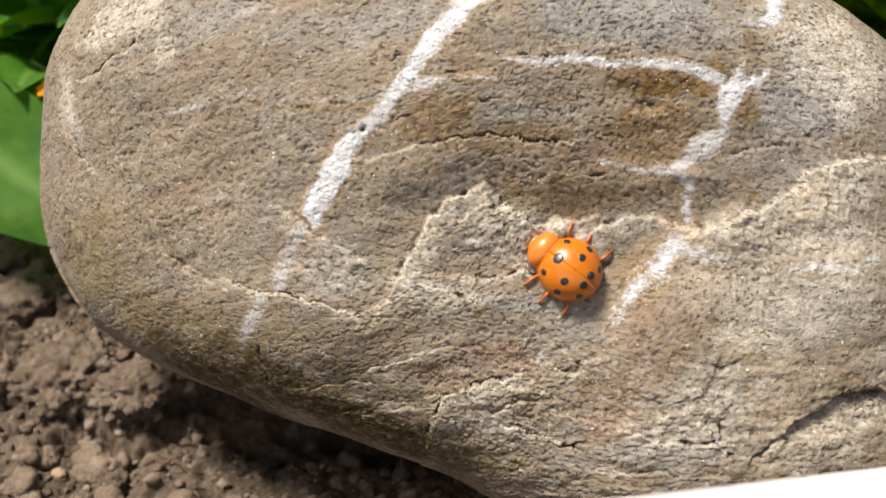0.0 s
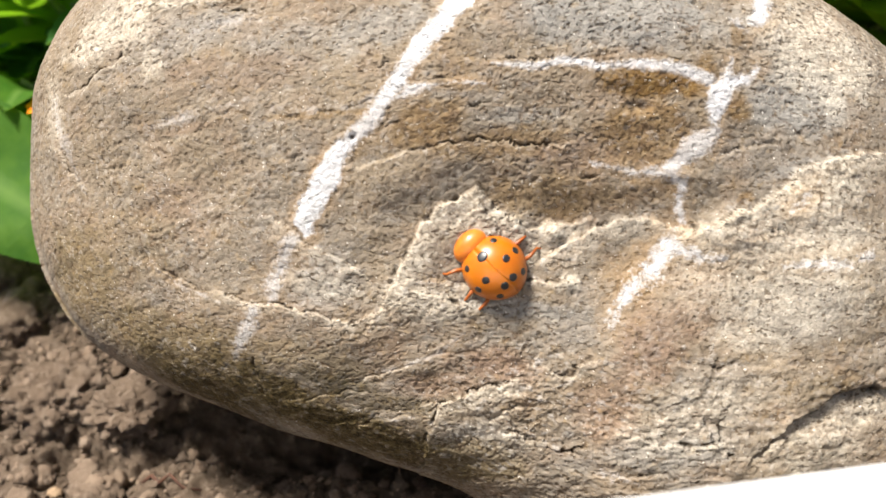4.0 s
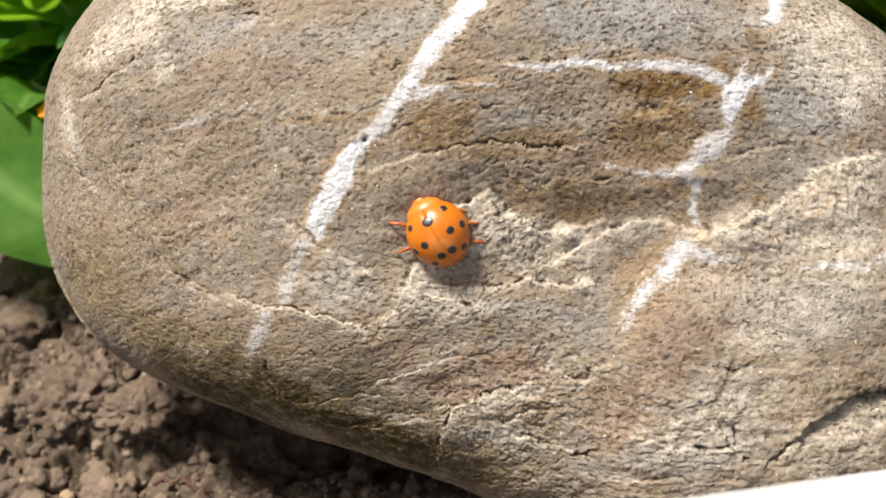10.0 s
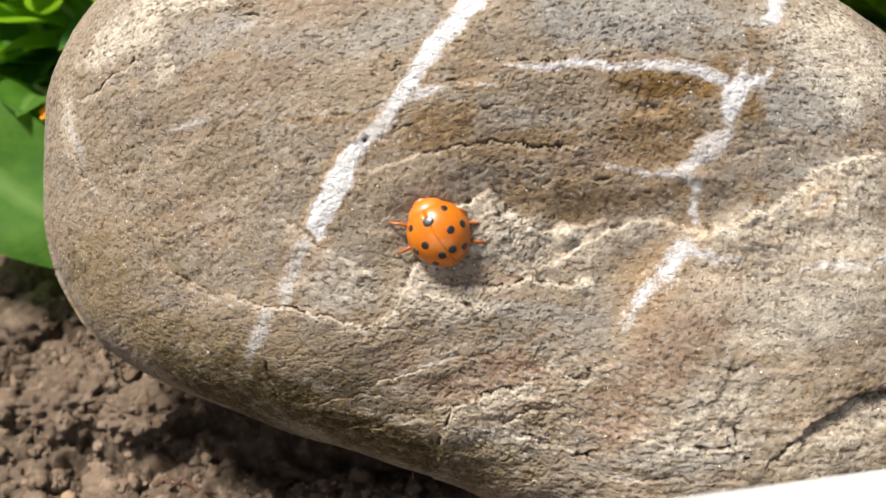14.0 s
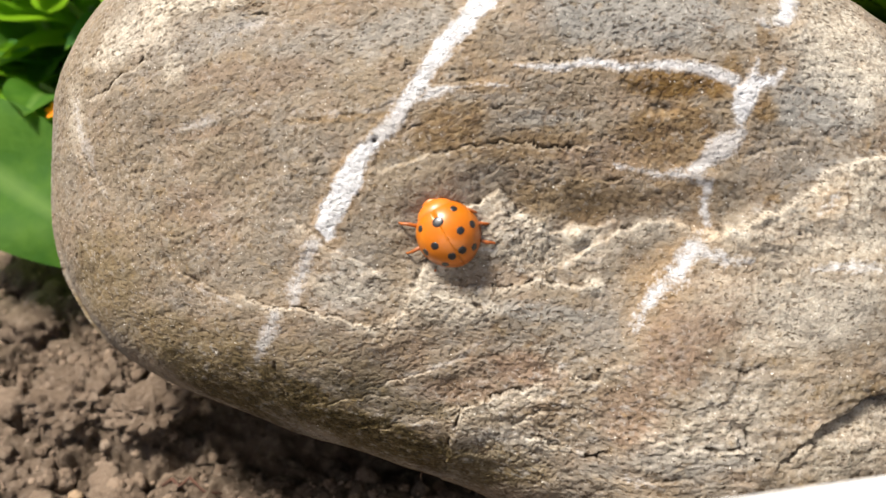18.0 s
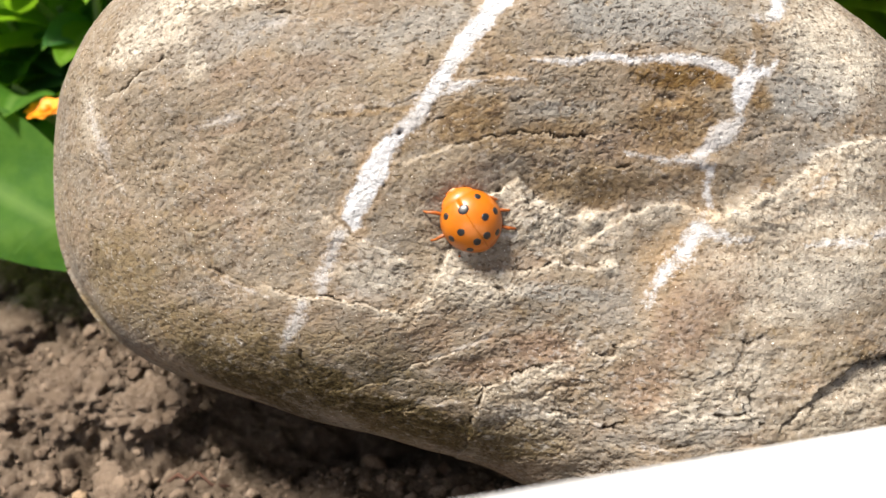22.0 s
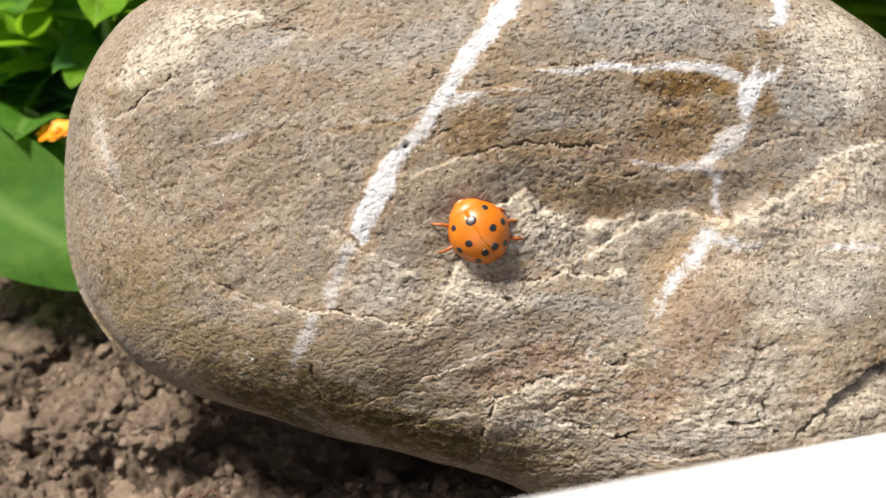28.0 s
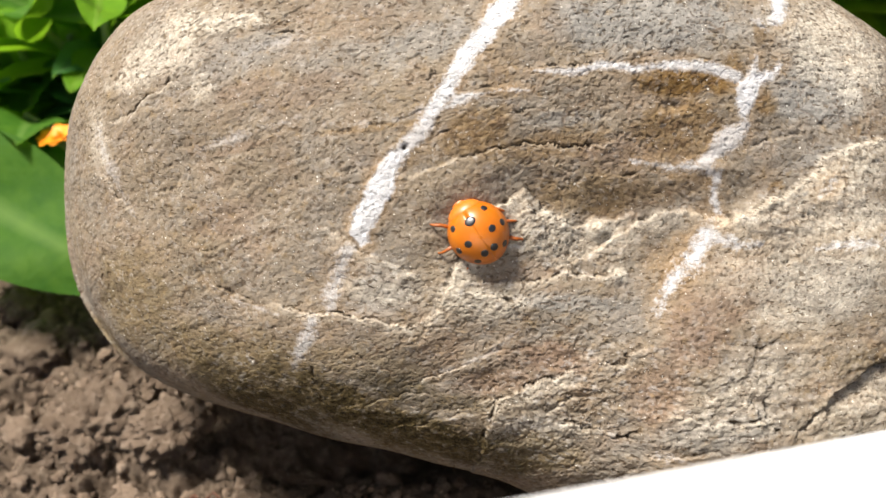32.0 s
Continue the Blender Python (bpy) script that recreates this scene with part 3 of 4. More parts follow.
    "drop_crack": (0.55, (-7.3, -19.6, 0.35), (-7.5, -20.8, 0.45), (-8.0, -22.3, 0.5), (-8.3, -23.6, 0.55), (-8.6, -25.7, 0.45), (-9.6, -32.5, 0.35)),
    "low_line_crack": (-0.12, (-16.1, -18.1, 0.05), (-14.4, -17.4, 0.15), (-12.7, -16.8, 0.25), (-11.1, -16.2, 0.25), (-9.4, -15.6, 0.1)),
    "mid_crack": (-0.25, (3.1, -16.1, 0.1), (3.8, -16.3, 0.35), (4.8, -16.5, 0.35), (5.3, -15.8, 0.35), (6.3, -15.2, 0.3), (7.2, -14.7, 0.05)),
    "mid_small": (-0.2, (-2.4, -20.8, 0.05), (-1.5, -20.5, 0.35), (-0.6, -19.9, 0.25), (0.0, -19.2, 0.08)),
    "mid_low": (-0.2, (-1.3, -21.9, 0.08), (0.2, -22.2, 0.3), (1.2, -22.8, 0.25), (3.4, -22.8, 0.05)),
    "dark_notch": (-0.3, (4.1, -23.4, 0.15), (4.8, -23.7, 0.5), (5.5, -23.6, 0.55), (5.9, -23.1, 0.35), (7.4, -23.0, 0.08)),
    "small_crack": (-0.2, (14.6, -15.4, 0.08), (15.9, -15.5, 0.4), (17.0, -15.5, 0.35), (18.6, -15.5, 0.2), (20.5, -15.3, 0.3), (23.0, -15.3, 0.2), (25.2, -15.0, 0.05)),
    "speck_crack": (-0.1, (20.5, -8.1, 0.05), (21.1, -7.7, 0.35), (22.0, -7.4, 0.05)),
    "notch_crack": (-0.4, (9.5, -21.5, 0.15), (10.8, -21.6, 0.45), (12.0, -22.1, 0.4), (13.1, -22.5, 0.5), (15.0, -22.5, 0.55), (16.5, -22.4, 0.55), (17.9, -22.2, 0.45)),
    "notch_tail": (-0.3, (17.9, -22.2, 0.4), (18.3, -22.8, 0.35), (19.0, -23.4, 0.4), (20.2, -23.7, 0.35), (21.5, -23.5, 0.35), (22.5, -23.0, 0.35), (23.1, -21.8, 0.25)),
    "notch_side": (0, (18.3, -20.2, 0.1), (18.5, -21.3, 0.35), (18.4, -22.2, 0.35)),
    "deep_crease": (0.75, (22.9, -22.0, 0.1), (24.1, -20.8, 0.2), (25.6, -19.8, 0.3), (27.2, -18.8, 0.35), (28.7, -18.1, 0.45), (30.4, -17.8, 0.6), (32.6, -17.7, 0.65)),
    "edge_low": (-0.2, (8.9, -25.6, 0.1), (11.1, -25.5, 0.35), (13.1, -25.4, 0.35), (15.2, -25.5, 0.1)),
    "grey_strata_a": (-0.12, (17.2, 3.3, 0.05), (18.7, 3.7, 0.25), (20.0, 4.0, 0.2), (20.9, 4.4, 0.25), (22.7, 4.7, 0.35), (24.0, 4.8, 0.1)),
    "grey_strata_b": (-0.1, (19.9, 4.8, 0.08), (21.0, 5.1, 0.25), (21.9, 5.5, 0.08)),
    "grey_strata_c": (-0.1, (24.0, 5.0, 0.08), (25.3, 5.2, 0.25), (26.9, 5.4, 0.08)),
    "moss_crack": (-0.15, (-20.1, -19.6, 0.1), (-17.8, -19.0, 0.25), (-15.0, -18.6, 0.2), (-12.3, -18.8, 0.08)),
    "moss_fold": (-0.2, (-15.8, -22.2, 0.2), (-14.4, -22.0, 0.3), (-12.4, -21.3, 0.2), (-9.1, -20.7, 0.08)),
    "foot_fold": (0.15, (-24.9, -15.6, 0.2), (-24.5, -17.0, 0.35), (-24.3, -18.6, 0.3), (-23.8, -20.8, 0.15)),
}
PATCHES = {  # stain/shade: (x, y, half length, half width, turn, strength) in millimetres and degrees
    "rust": ((11.5, 9.4, 4.6, 1.3, -3, 1), (10.4, 5.3, 4.7, 2.7, 15, 0.7), (19.3, 7.2, 1.1, 1.1, 30, 0.8), (16.2, 11.0, 0.9, 1.2, 20, 0.7), (19.1, 14.0, 0.7, 1.3, 0, 0.55), (-8.1, 5.8, 3.9, 1.9, 22, 0.65), (-5.4, 11.3, 1.7, 2.9, -20, 0.35), (-1.2, 4.3, 6.9, 1.3, 4, 0.55), (3.5, -0.2, 7.0, 2.0, 0, 0.42), (-17.5, 6.7, 5.0, 0.4, 2, 0.5), (20.4, -0.5, 0.8, 0.6, 20, 0.9), (12.8, 3.2, 3.0, 0.7, 25, 0.55), (11.2, 0.2, 3.0, 1.1, 0, 0.4), (10.7, -6.8, 3.0, 3.0, -30, 0.35), (-13.0, 4.1, 2.0, 1.1, 30, 0.35), (15.2, -6.8, 2.0, 1.3, 0, 0.3)),
    "pink": ((-2.0, -15.7, 3.7, 1.7, -8, 0.85), (11.5, -13.8, 3.0, 4.0, 0, 0.7), (15.0, -11.3, 2.5, 1.9, 0, 0.6), (8.0, -19.3, 3.0, 3.5, 10, 0.6), (-32.0, -0.5, 3.2, 2.1, 0, 0.35), (-23.7, 10.4, 5.5, 1.5, 10, 0.35), (-29.1, 11.2, 3.1, 1.1, 10, 0.4), (16.1, -8.0, 3.0, 1.8, 0, 0.4), (5.3, 3.2, 3.5, 1.5, 0, 0.45), (-7.0, -17.7, 4.7, 1.1, 8, 0.6), (-12.2, -14.1, 3.1, 1.6, 10, 0.35), (-3.5, -7.3, 3.0, 1.2, 10, 0.3), (-30.5, 5.9, 2.9, 0.5, 8, 0.45)),
    # the upper-left ones paint glancing sun onto creamy flaked stone
    "pale": ((-41.6, 14.1, 2.5, 1.2, 10, 0.85), (-36.9, 16.6, 5.1, 2.9, 25, 0.75), (-46.0, 9.0, 1.4, 3.0, 5, 0.5), (-33.7, 11.8, 1.3, 1.4, -30, 0.6), (-31.4, 17.9, 4.2, 0.9, 0, 0.9), (-1.8, -4.0, 5.3, 2.3, -18, 0.55), (3.2, -3.9, 1.2, 1.2, 0, 1), (-8.6, -9.9, 4.3, 1.6, -8, 0.65), (-16.8, -8.6, 3.6, 1.2, -12, 0.55), (26.3, -0.3, 4.5, 2.5, 20, 0.75), (27.7, -4.0, 4.5, 2.0, 5, 0.7), (15.9, -19.5, 5.5, 2.5, 15, 0.55), (27.2, -22.4, 5.5, 2.5, 15, 0.6), (23.9, -6.8, 10.5, 6.0, 0, 0.5), (20.5, -12.8, 3.5, 1.4, -5, 0.6), (27.3, 12.9, 6.6, 4.8, -20, 0.75), (4.6, -8.0, 0.9, 0.8, 0, 0.9)),
    "grey": ((8.9, 14.9, 10.7, 2.7, 0, 0.85), (24.8, 8.7, 5.5, 3.1, 0, 0.85), (-12.0, 14.3, 5.4, 1.8, 15, 0.6), (-28.5, 14.6, 4.6, 1.8, 15, 0.6), (-3.3, -23.1, 4.2, 2.5, 0, 0.55), (13.0, -23.3, 7.5, 1.8, 5, 0.55), (0.3, -10.4, 4.8, 0.9, -5, 0.7), (-0.2, 6.6, 2.9, 0.7, 0, 0.6), (24.4, -10.7, 6.0, 3.0, 0, 0.5), (5.5, -12.3, 4.5, 2.0, 0, 0.45), (-21.0, 13.7, 4.5, 1.5, 0, 0.35), (-17.9, -8.9, 3.1, 2.1, 0, 0.4), (25.8, 2.7, 4.5, 0.7, 15, 0.5)),
    # low olive and moss patches also paint in the rock's shaded underside
    "olive": ((-43.6, -8.2, 4.7, 5.2, 10, 0.6), (-19.8, -15.4, 6.4, 1.6, -10, 0.4), (-33.2, -14.2, 10.6, 2.8, -12, 0.65), (-22.4, -19.7, 9.4, 2.3, -14, 0.8), (-3.8, -25.0, 4.3, 2.4, 0, 0.6), (-37.3, -4.8, 6.1, 3.9, 0, 0.3), (3.0, -0.5, 5.5, 1.7, 0, 0.3), (-12.5, -24.1, 5.0, 2.2, -15, 0.7), (-17.0, -22.5, 8.3, 2.8, -22, 0.85), (-32.1, -17.9, 7.4, 2.3, -30, 0.8), (-50.9, -13.6, 4.1, 2.7, -50, 0.6), (28.2, -17.3, 3.0, 1.2, 25, 0.4)),
    "moss_shade": ((-15.9, -23.5, 8.9, 1.7, -22, 0.8), (-29.9, -20.9, 7.1, 1.3, -27, 0.8), (-36.6, -16.7, 4.6, 1.5, -35, 0.55), (-24.6, -18.3, 6.1, 2.4, -14, 0.9), (-19.7, -21.0, 7.7, 1.8, -18, 1), (-29.8, -19.0, 6.8, 1.4, -24, 0.85), (-13.0, -23.1, 6.6, 2.2, -12, 0.95), (-5.4, -26.3, 3.3, 2.0, 0, 0.6), (-33.6, -16.1, 5.7, 1.4, -25, 0.55), (-16.6, -18.1, 4.3, 1.4, -10, 0.75), (-12.3, -19.6, 4.2, 1.1, -5, 0.6)),
}


def patch(x, y, spots):
    total = np.zeros(x.shape)
    ragged = 0.24 * layered(x * 0.6, y * 0.6, 4, 31, 0.6)
    for cx, cy, a, b, turn, strength in spots:
        c, s = math.cos(radians(turn)), math.sin(radians(turn))
        px, py = (x - cx) * c + (y - cy) * s, -(x - cx) * s + (y - cy) * c
        r = np.hypot(px / a, py / b) + ragged
        total = np.maximum(total, strength * (1 - smooth(r, 0.6, 1.35)))
    return total


def build_rock():
    rows, cols = 740, 1080
    b, a = np.meshgrid(np.linspace(-1, 1, rows), np.linspace(-1, 1, cols), indexing="ij")
    dx, dy = a * np.sqrt(1 - b * b / 2), b * np.sqrt(1 - a * a / 2)
    r, ang = np.hypot(dx, dy), np.arctan2(dy, dx)
    inner = np.arcsin(np.clip(0.96 * r / 0.86, 0, 1))
    phi = np.where(r < 0.86, np.minimum(inner, 1.287), 1.287 + (r - 0.86) / 0.14 * 0.95)
    s = np.sin(phi)
    reach = rim(ang) * s
    x, y = reach * np.cos(ang), reach * np.sin(ang)
    curve = np.clip(1 - s ** ROUND, 0, 1) ** (1 / ROUND)
    front = phi < math.pi / 2
    z = np.where(front, FACE * curve, -BACK * curve)
    facing = np.where(front, smooth(curve, 0.0, 0.13), 0.0)
    z = z + face_lean(x, y) * smooth(np.where(front, curve, 0), 0.0, 0.45)
    # broad waves, layered strata and grain
    relief = 0.45 * layered(x / 13, y / 9, 3, 3)
    c, q = math.cos(radians(10)), math.sin(radians(10))
    bend = y * c - x * q + 0.012 * (x + 6) ** 2 * 0.25 + 0.5 * grain(x / 9, y / 7, 12)
    lay = x * c + y * q
    relief += 0.075 * layered(lay / 5.0, bend / 1.1, 3, 5, 0.6) * (0.6 + 0.4 * grain(x / 12, y / 10, 8))
    ridged = 1 - np.abs(layered(lay / 4.5, bend / 1.6, 3, 21))
    band = smooth(ridged, 0.9, 1.0) * smooth(grain(x / 5, y / 4, 27), -0.1, 0.5)
    relief -= 0.05 * band
    relief += 0.04 * layered(lay / 0.8, bend / 0.55, 3, 41, 0.65)
    holes = layered(lay / 0.36, bend / 0.25, 2, 47, 0.5)
    dense = 0.6 - 0.3 * smooth(grain(x / 7, y / 6, 53), -0.4, 0.7)
    pit = smooth(holes, dense, dense + 0.3)
    relief -= 0.09 * pit
    # rougher broken stone low on the face
    low = smooth(-y, 10, 20) * smooth(x, -12, 0)
    relief += low * 0.10 * layered(lay / 1.7, bend / 0.9, 4, 61, 0.6)
    crust = patch(x, y, CRUST)
    relief += crust * (0.11 * layered(x / 1.5, y / 1.3, 4, 66, 0.6) + 0.05)
    crack_shade, pale_lit = np.zeros(x.shape), np.zeros(x.shape)
    wob_x = x + 0.26 * layered(x / 1.3, y / 1.3, 5, 71, 0.68)
    wob_y = y + 0.26 * layered(x / 1.3, y / 1.3, 5, 81, 0.68)
    for name, (step, *line) in CRACKS.items():
        here = near_line(wob_x, wob_y, line, 4.5)
        px, py = x[here], y[here]
        wide = 0.05 if abs(step) < 0.7 else 0.12
        d, side, whole = along(wob_x[here], wob_y[here], line, 4.5)
        depth = whole * (0.2 + 0.8 * smooth(grain(px / 1.0 + 9 * len(name), py / 1.0, 77), -0.55, 0.45))
        groove = 1.5 * depth * np.exp(-(d / (wide + 0.22 * depth)) ** 2)
        ends = smooth(whole, 0.02, 0.16)
        rise = np.where(side > 0, 0.5, -0.5) * step * smooth(d, 0, 0.16) * (1 - smooth(d, 1.0, 4.5)) * ends
        relief[here] += np.where(d < 4.5, rise - groove, 0)
        # groove shade painted as a dark line, stronger where the crack is deep
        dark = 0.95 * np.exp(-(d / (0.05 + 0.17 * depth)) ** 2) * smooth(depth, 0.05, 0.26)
        crack_shade[here] = np.maximum(crack_shade[here], dark)
        if name in PALE_LIT:
            strength, width = PALE_LIT[name]
            pale_lit[here] = np.maximum(pale_lit[here], strength * (side < 0) * (1 - smooth(d, 0.2 * width, width)) * ends)
    crack_shade = crack_shade * (0.5 + 0.5 * smooth(grain(x / 0.8, y / 0.8, 88), -0.5, 0.3))
    # the white bands stand a little proud of the stone
    vein, fade, weight = np.full(x.shape, 6.0), np.zeros(x.shape), np.full(x.shape, 1e-9)
    for name, (strength, soft, *line) in VEINS.items():
        here = near_line(x, y, line, 4.0)
        d, side, half = along(x[here], y[here], line, 4.0)
        d = np.where(d < 4.0, (d - half) / soft, 6.0)
        w = np.exp(-4.0 * np.clip(d, -1.5, 6))
        fade[here] += strength * w
        weight[here] += w
        vein[here] = np.minimum(vein[here], d)
    fade = fade / weight
    relief += 0.05 * (1 - smooth(vein, -0.5, 0.3)) * (0.8 + 0.8 * grain(x / 0.9, y / 0.9, 91))
    for lx, ly, a, b, turn, high in LUMPS:
        c, q = math.cos(radians(turn)), math.sin(radians(turn))
        relief += high * np.exp(-(((x - lx) * c + (y - ly) * q) / a) ** 2 - ((-(x - lx) * q + (y - ly) * c) / b) ** 2)
    for hx, hy, rad, deep in HOLES:
        d = np.hypot(x - hx, y - hy)
        relief -= deep * np.exp(-(d / rad) ** 2)
        crack_shade = np.maximum(crack_shade, np.exp(-(d / rad) ** 4))
    z = z + relief * facing
    swell = 1 + 0.006 * layered(ang * 5 + 3, z / 9, 3, 44) * (1 - facing)
    co = np.stack([x * swell, y * swell, z], -1) * 0.001
    layers = [(key, patch(x, y, spots)) for key, spots in PATCHES.items()]
    layers = [(key, np.maximum(values, pale_lit) if key == "pale" else values) for key, values in layers]
    layers += [("crust", crust), ("band", band), ("pit", pit * (1 - 0.7 * (1 - smooth(vein, -0.5, 0.2)))), ("vein", vein), ("veinfade", fade), ("crack", crack_shade)]
    me = grid_mesh("rock", co.reshape(-1, 3), rows, cols, True, layers)
    me.materials.append(ROCK)
    rock = new("rock", me)
    rock.matrix_world = ROCK_POSE
    return tagged(rock, "large rounded grey-brown rock with white quartz veins lying on bare soil", "rock")


PALE_LIT = {  # paler stone and painted lit lip below a break: (strength, width in millimetres)
    "plate_edge": (0.75, 3.2), "inner_peak": (0.8, 1.6), "hollow_edge": (0.55, 2.6), "ridge_crack": (0.8, 4.0), "low_crack": (0.6, 2.2),
    "shelf_crack": (0.55, 1.2), "upper_crack": (0.5, 1.6), "left_crack": (0.4, 0.7), "notch_crack": (0.5, 1.5), "mid_crack": (0.4, 0.8),
    "deep_crease": (0.6, 4.0), "strata_a": (0.25, 0.5), "plate_crack": (0.6, 0.9), "left_rim_crack": (0.4, 0.8), "low_line_crack": (0.5, 0.6),
    "mid_small": (0.5, 0.8), "mid_low": (0.5, 0.9), "ledge_crack": (0.4, 1.2)}
CRUST = ((-25.3, -18.6, 13.3, 3.3, -20, 0.7), (-13.0, -22.8, 7.1, 2.7, -10, 0.9), (-2.0, -4.8, 6.1, 3.0, -10, 1), (-7.6, -9.3, 5.6, 1.8, -8, 0.9), (-18.4, -7.9, 4.1, 2.6, -10, 0.6), (24.3, -1.3, 8.0, 2.0, 15, 0.85), (3.1, -17.9, 7.6, 4.6, 0, 0.8), (15.4, -18.8, 6.5, 4.5, 15, 0.9), (-3.8, -23.8, 4.8, 3.2, 0, 0.9))
ROCK_POSE = pose(0.00861, 0.07694, 0.02072, 47.894, 7.844, -7.031)
LUMPS = ((10.0, 8.5, 3.9, 1.0, -4, -0.4), (10.3, 7.4, 1.1, 0.5, 0, -0.45), (11.2, 4.9, 3.5, 1.5, 15, -0.2), (3.2, -3.8, 0.85, 0.8, 0, 0.95), (4.6, -8.1, 1.0, 0.6, 0, 0.35), (-3.3, -1.4, 0.8, 0.6, 0, 0.25), (14.4, 1.6, 2.0, 0.6, -10, 0.3), (19.0, -2.0, 2.0, 0.6, 15, 0.3), (-19.6, -10.8, 2.1, 0.8, -10, 0.25), (26.7, -22.4, 4.5, 2.0, 20, 0.4))
HOLES = ((-14.7, 4.7, 0.21, 0.5), (-16.2, 0.0, 0.15, 0.35), (-12.0, 5.8, 0.11, 0.3), (1.2, -2.0, 0.1, 0.2), (-11.0, 2.2, 0.1, 0.25))
rock = build_rock()


# ---- the ground ----
def under_rock(x, y):
    """1 amid the hollow under the rock, dug deep for dark shade, 0 outside."""
    return np.exp(-((x * 1000 - 8) / 38) ** 2 - ((y * 1000 - 74.5) / 14) ** 2)


def lumps_at(x, y, seed):
    """Rounded lumps packed side by side in cells of size 1: 0 between them, up to 1 on the largest."""
    ix, iy = np.floor(x), np.floor(y)
    best = np.zeros(np.shape(x))
    for ox in (-1, 0, 1):
        for oy in (-1, 0, 1):
            cx, cy = ix + ox, iy + oy
            size = 0.45 + 0.45 * cell(cx, cy, seed + 2)
            d = np.hypot(x - cx - cell(cx, cy, seed), (y - cy - cell(cx, cy, seed + 1)) * (0.8 + 0.5 * cell(cx, cy, seed + 3))) / size
            best = np.maximum(best, size * np.sqrt(np.clip(1 - d * d, 0, 1)))
    return best


def soil_height(x, y):
    """Height of the bare soil in metres at x, y in metres."""
    mx, my = np.clip(x, -2, 2) * 1000, np.clip(y, -2, 2) * 1000
    near = np.exp(-(np.hypot(mx + 20, my - 60) / 400) ** 2)
    wx, wy = mx + 0.9 * layered(mx / 2.3, my / 2.3, 3, 151, 0.6), my + 0.9 * layered(mx / 2.3, my / 2.3, 3, 161, 0.6)
    ground_swell = 1.2 * layered(mx / 16, my / 16, 2, 102)
    lumps = 4.0 * lumps_at(wx / 7.5, wy / 7.5, 111) + 2.7 * lumps_at(wx / 3.1, wy / 3.1, 121) + 1.3 * lumps_at(wx / 1.35, wy / 1.35, 131)
    lumps = lumps + 0.16 * layered(mx / 0.9, my / 0.9, 3, 104, 0.6)
    hollow = -20.0 * under_rock(x, y)
    return ((ground_swell + lumps - 5.4) * near + hollow) * 0.001


def build_ground():
    n = 560
    t = np.linspace(-1, 1, n)
    x = -0.055 + 0.06 * t + 0.00012 * np.sinh(14.5 * t)
    y = 0.088 + 0.06 * t + 0.00012 * np.sinh(14.5 * t)
    gy, gx = np.meshgrid(y, x, indexing="ij")
    z = soil_height(gx, gy)
    me = grid_mesh("ground", np.stack([gx, gy, z], -1).reshape(-1, 3), n, n)
    me.materials.append(SOIL)
    return tagged(new("ground", me), "dry crumbly brown garden soil with loose clods", "soil", kind="structure")


ground = build_ground()


def clod_mesh(seed, size=(1, 1, 1), detail=4, rough=0.24):
    bm = bmesh.new()
    bmesh.ops.create_icosphere(bm, subdivisions=detail, radius=1)
    off = Vector((seed * 7.1, seed * 3.3, 0))
    for v in bm.verts:
        p = v.co.copy()
        f = 1 + rough * noise.fractal(p * 1.1 + off, 1.0, 2.0, 3) + 0.2 * noise.fractal(p * 3.6 + off, 0.4, 2.1, 5) - 0.25 * abs(noise.noise(p * 2.6 + off)) - 0.1 * abs(noise.noise(p * 7 + off))
        v.co = Vector((p.x * f * size[0], p.y * f * size[1], p.z * f * size[2]))
    return bm


def settle(x, y, lift=0.0):
    return float(soil_height(np.array([x]), np.array([y]))[0]) + lift


BIG_CLODS = ((-0.0545, 0.081, 0.0078), (-0.0432, 0.0745, 0.0046), (-0.0655, 0.0985, 0.005), (-0.069, 0.107, 0.0036),
             (-0.06, 0.069, 0.004), (-0.047, 0.064, 0.0026), (-0.0605, 0.0905, 0.0036))


def build_clods():
    rng = random.Random(4)
    spots = list(BIG_CLODS)
    for _ in range(70):
        spots.append((rng.uniform(-0.1, 0.005), rng.uniform(0.045, 0.135), rng.choice((0.0011, 0.0014, 0.0018, 0.0024, 0.003))))
    spots = [p for p in spots if float(under_rock(np.array([p[0]]), np.array([p[1]]))[0]) < 0.35]
    for i, (x, y, r) in enumerate(spots):
        bm = clod_mesh(i, (r * rng.uniform(0.95, 1.35), r, r * rng.uniform(0.6, 0.85)), 5 if i < 2 else 4 if r > 0.0025 else 3)
        turn, lift = rng.uniform(0, 360), r * 0.3
        if i == 1:   # a porous clod with two worm holes
            turn, lift = 0, r * 0.9
            for hole, wide in ((Vector((0.05, -0.6, 0.55)), 0.24), (Vector((0.55, -0.5, 0.45)), 0.28)):
                for v in bm.verts:
                    near = (Vector((v.co.x / r, v.co.y / r, v.co.z / r)) - hole).length / wide
                    if near < 1:
                        v.co *= 1 - 0.38 * (1 - near * near)
        ob = part("soil_clod", bm, CLOD)
        ob.matrix_world = pose(x, y, settle(x, y, lift), 0, 0, turn)
        tagged(ob, "rough dry brown soil clod on the bare ground", "clod", "soil clods")


build_clods()


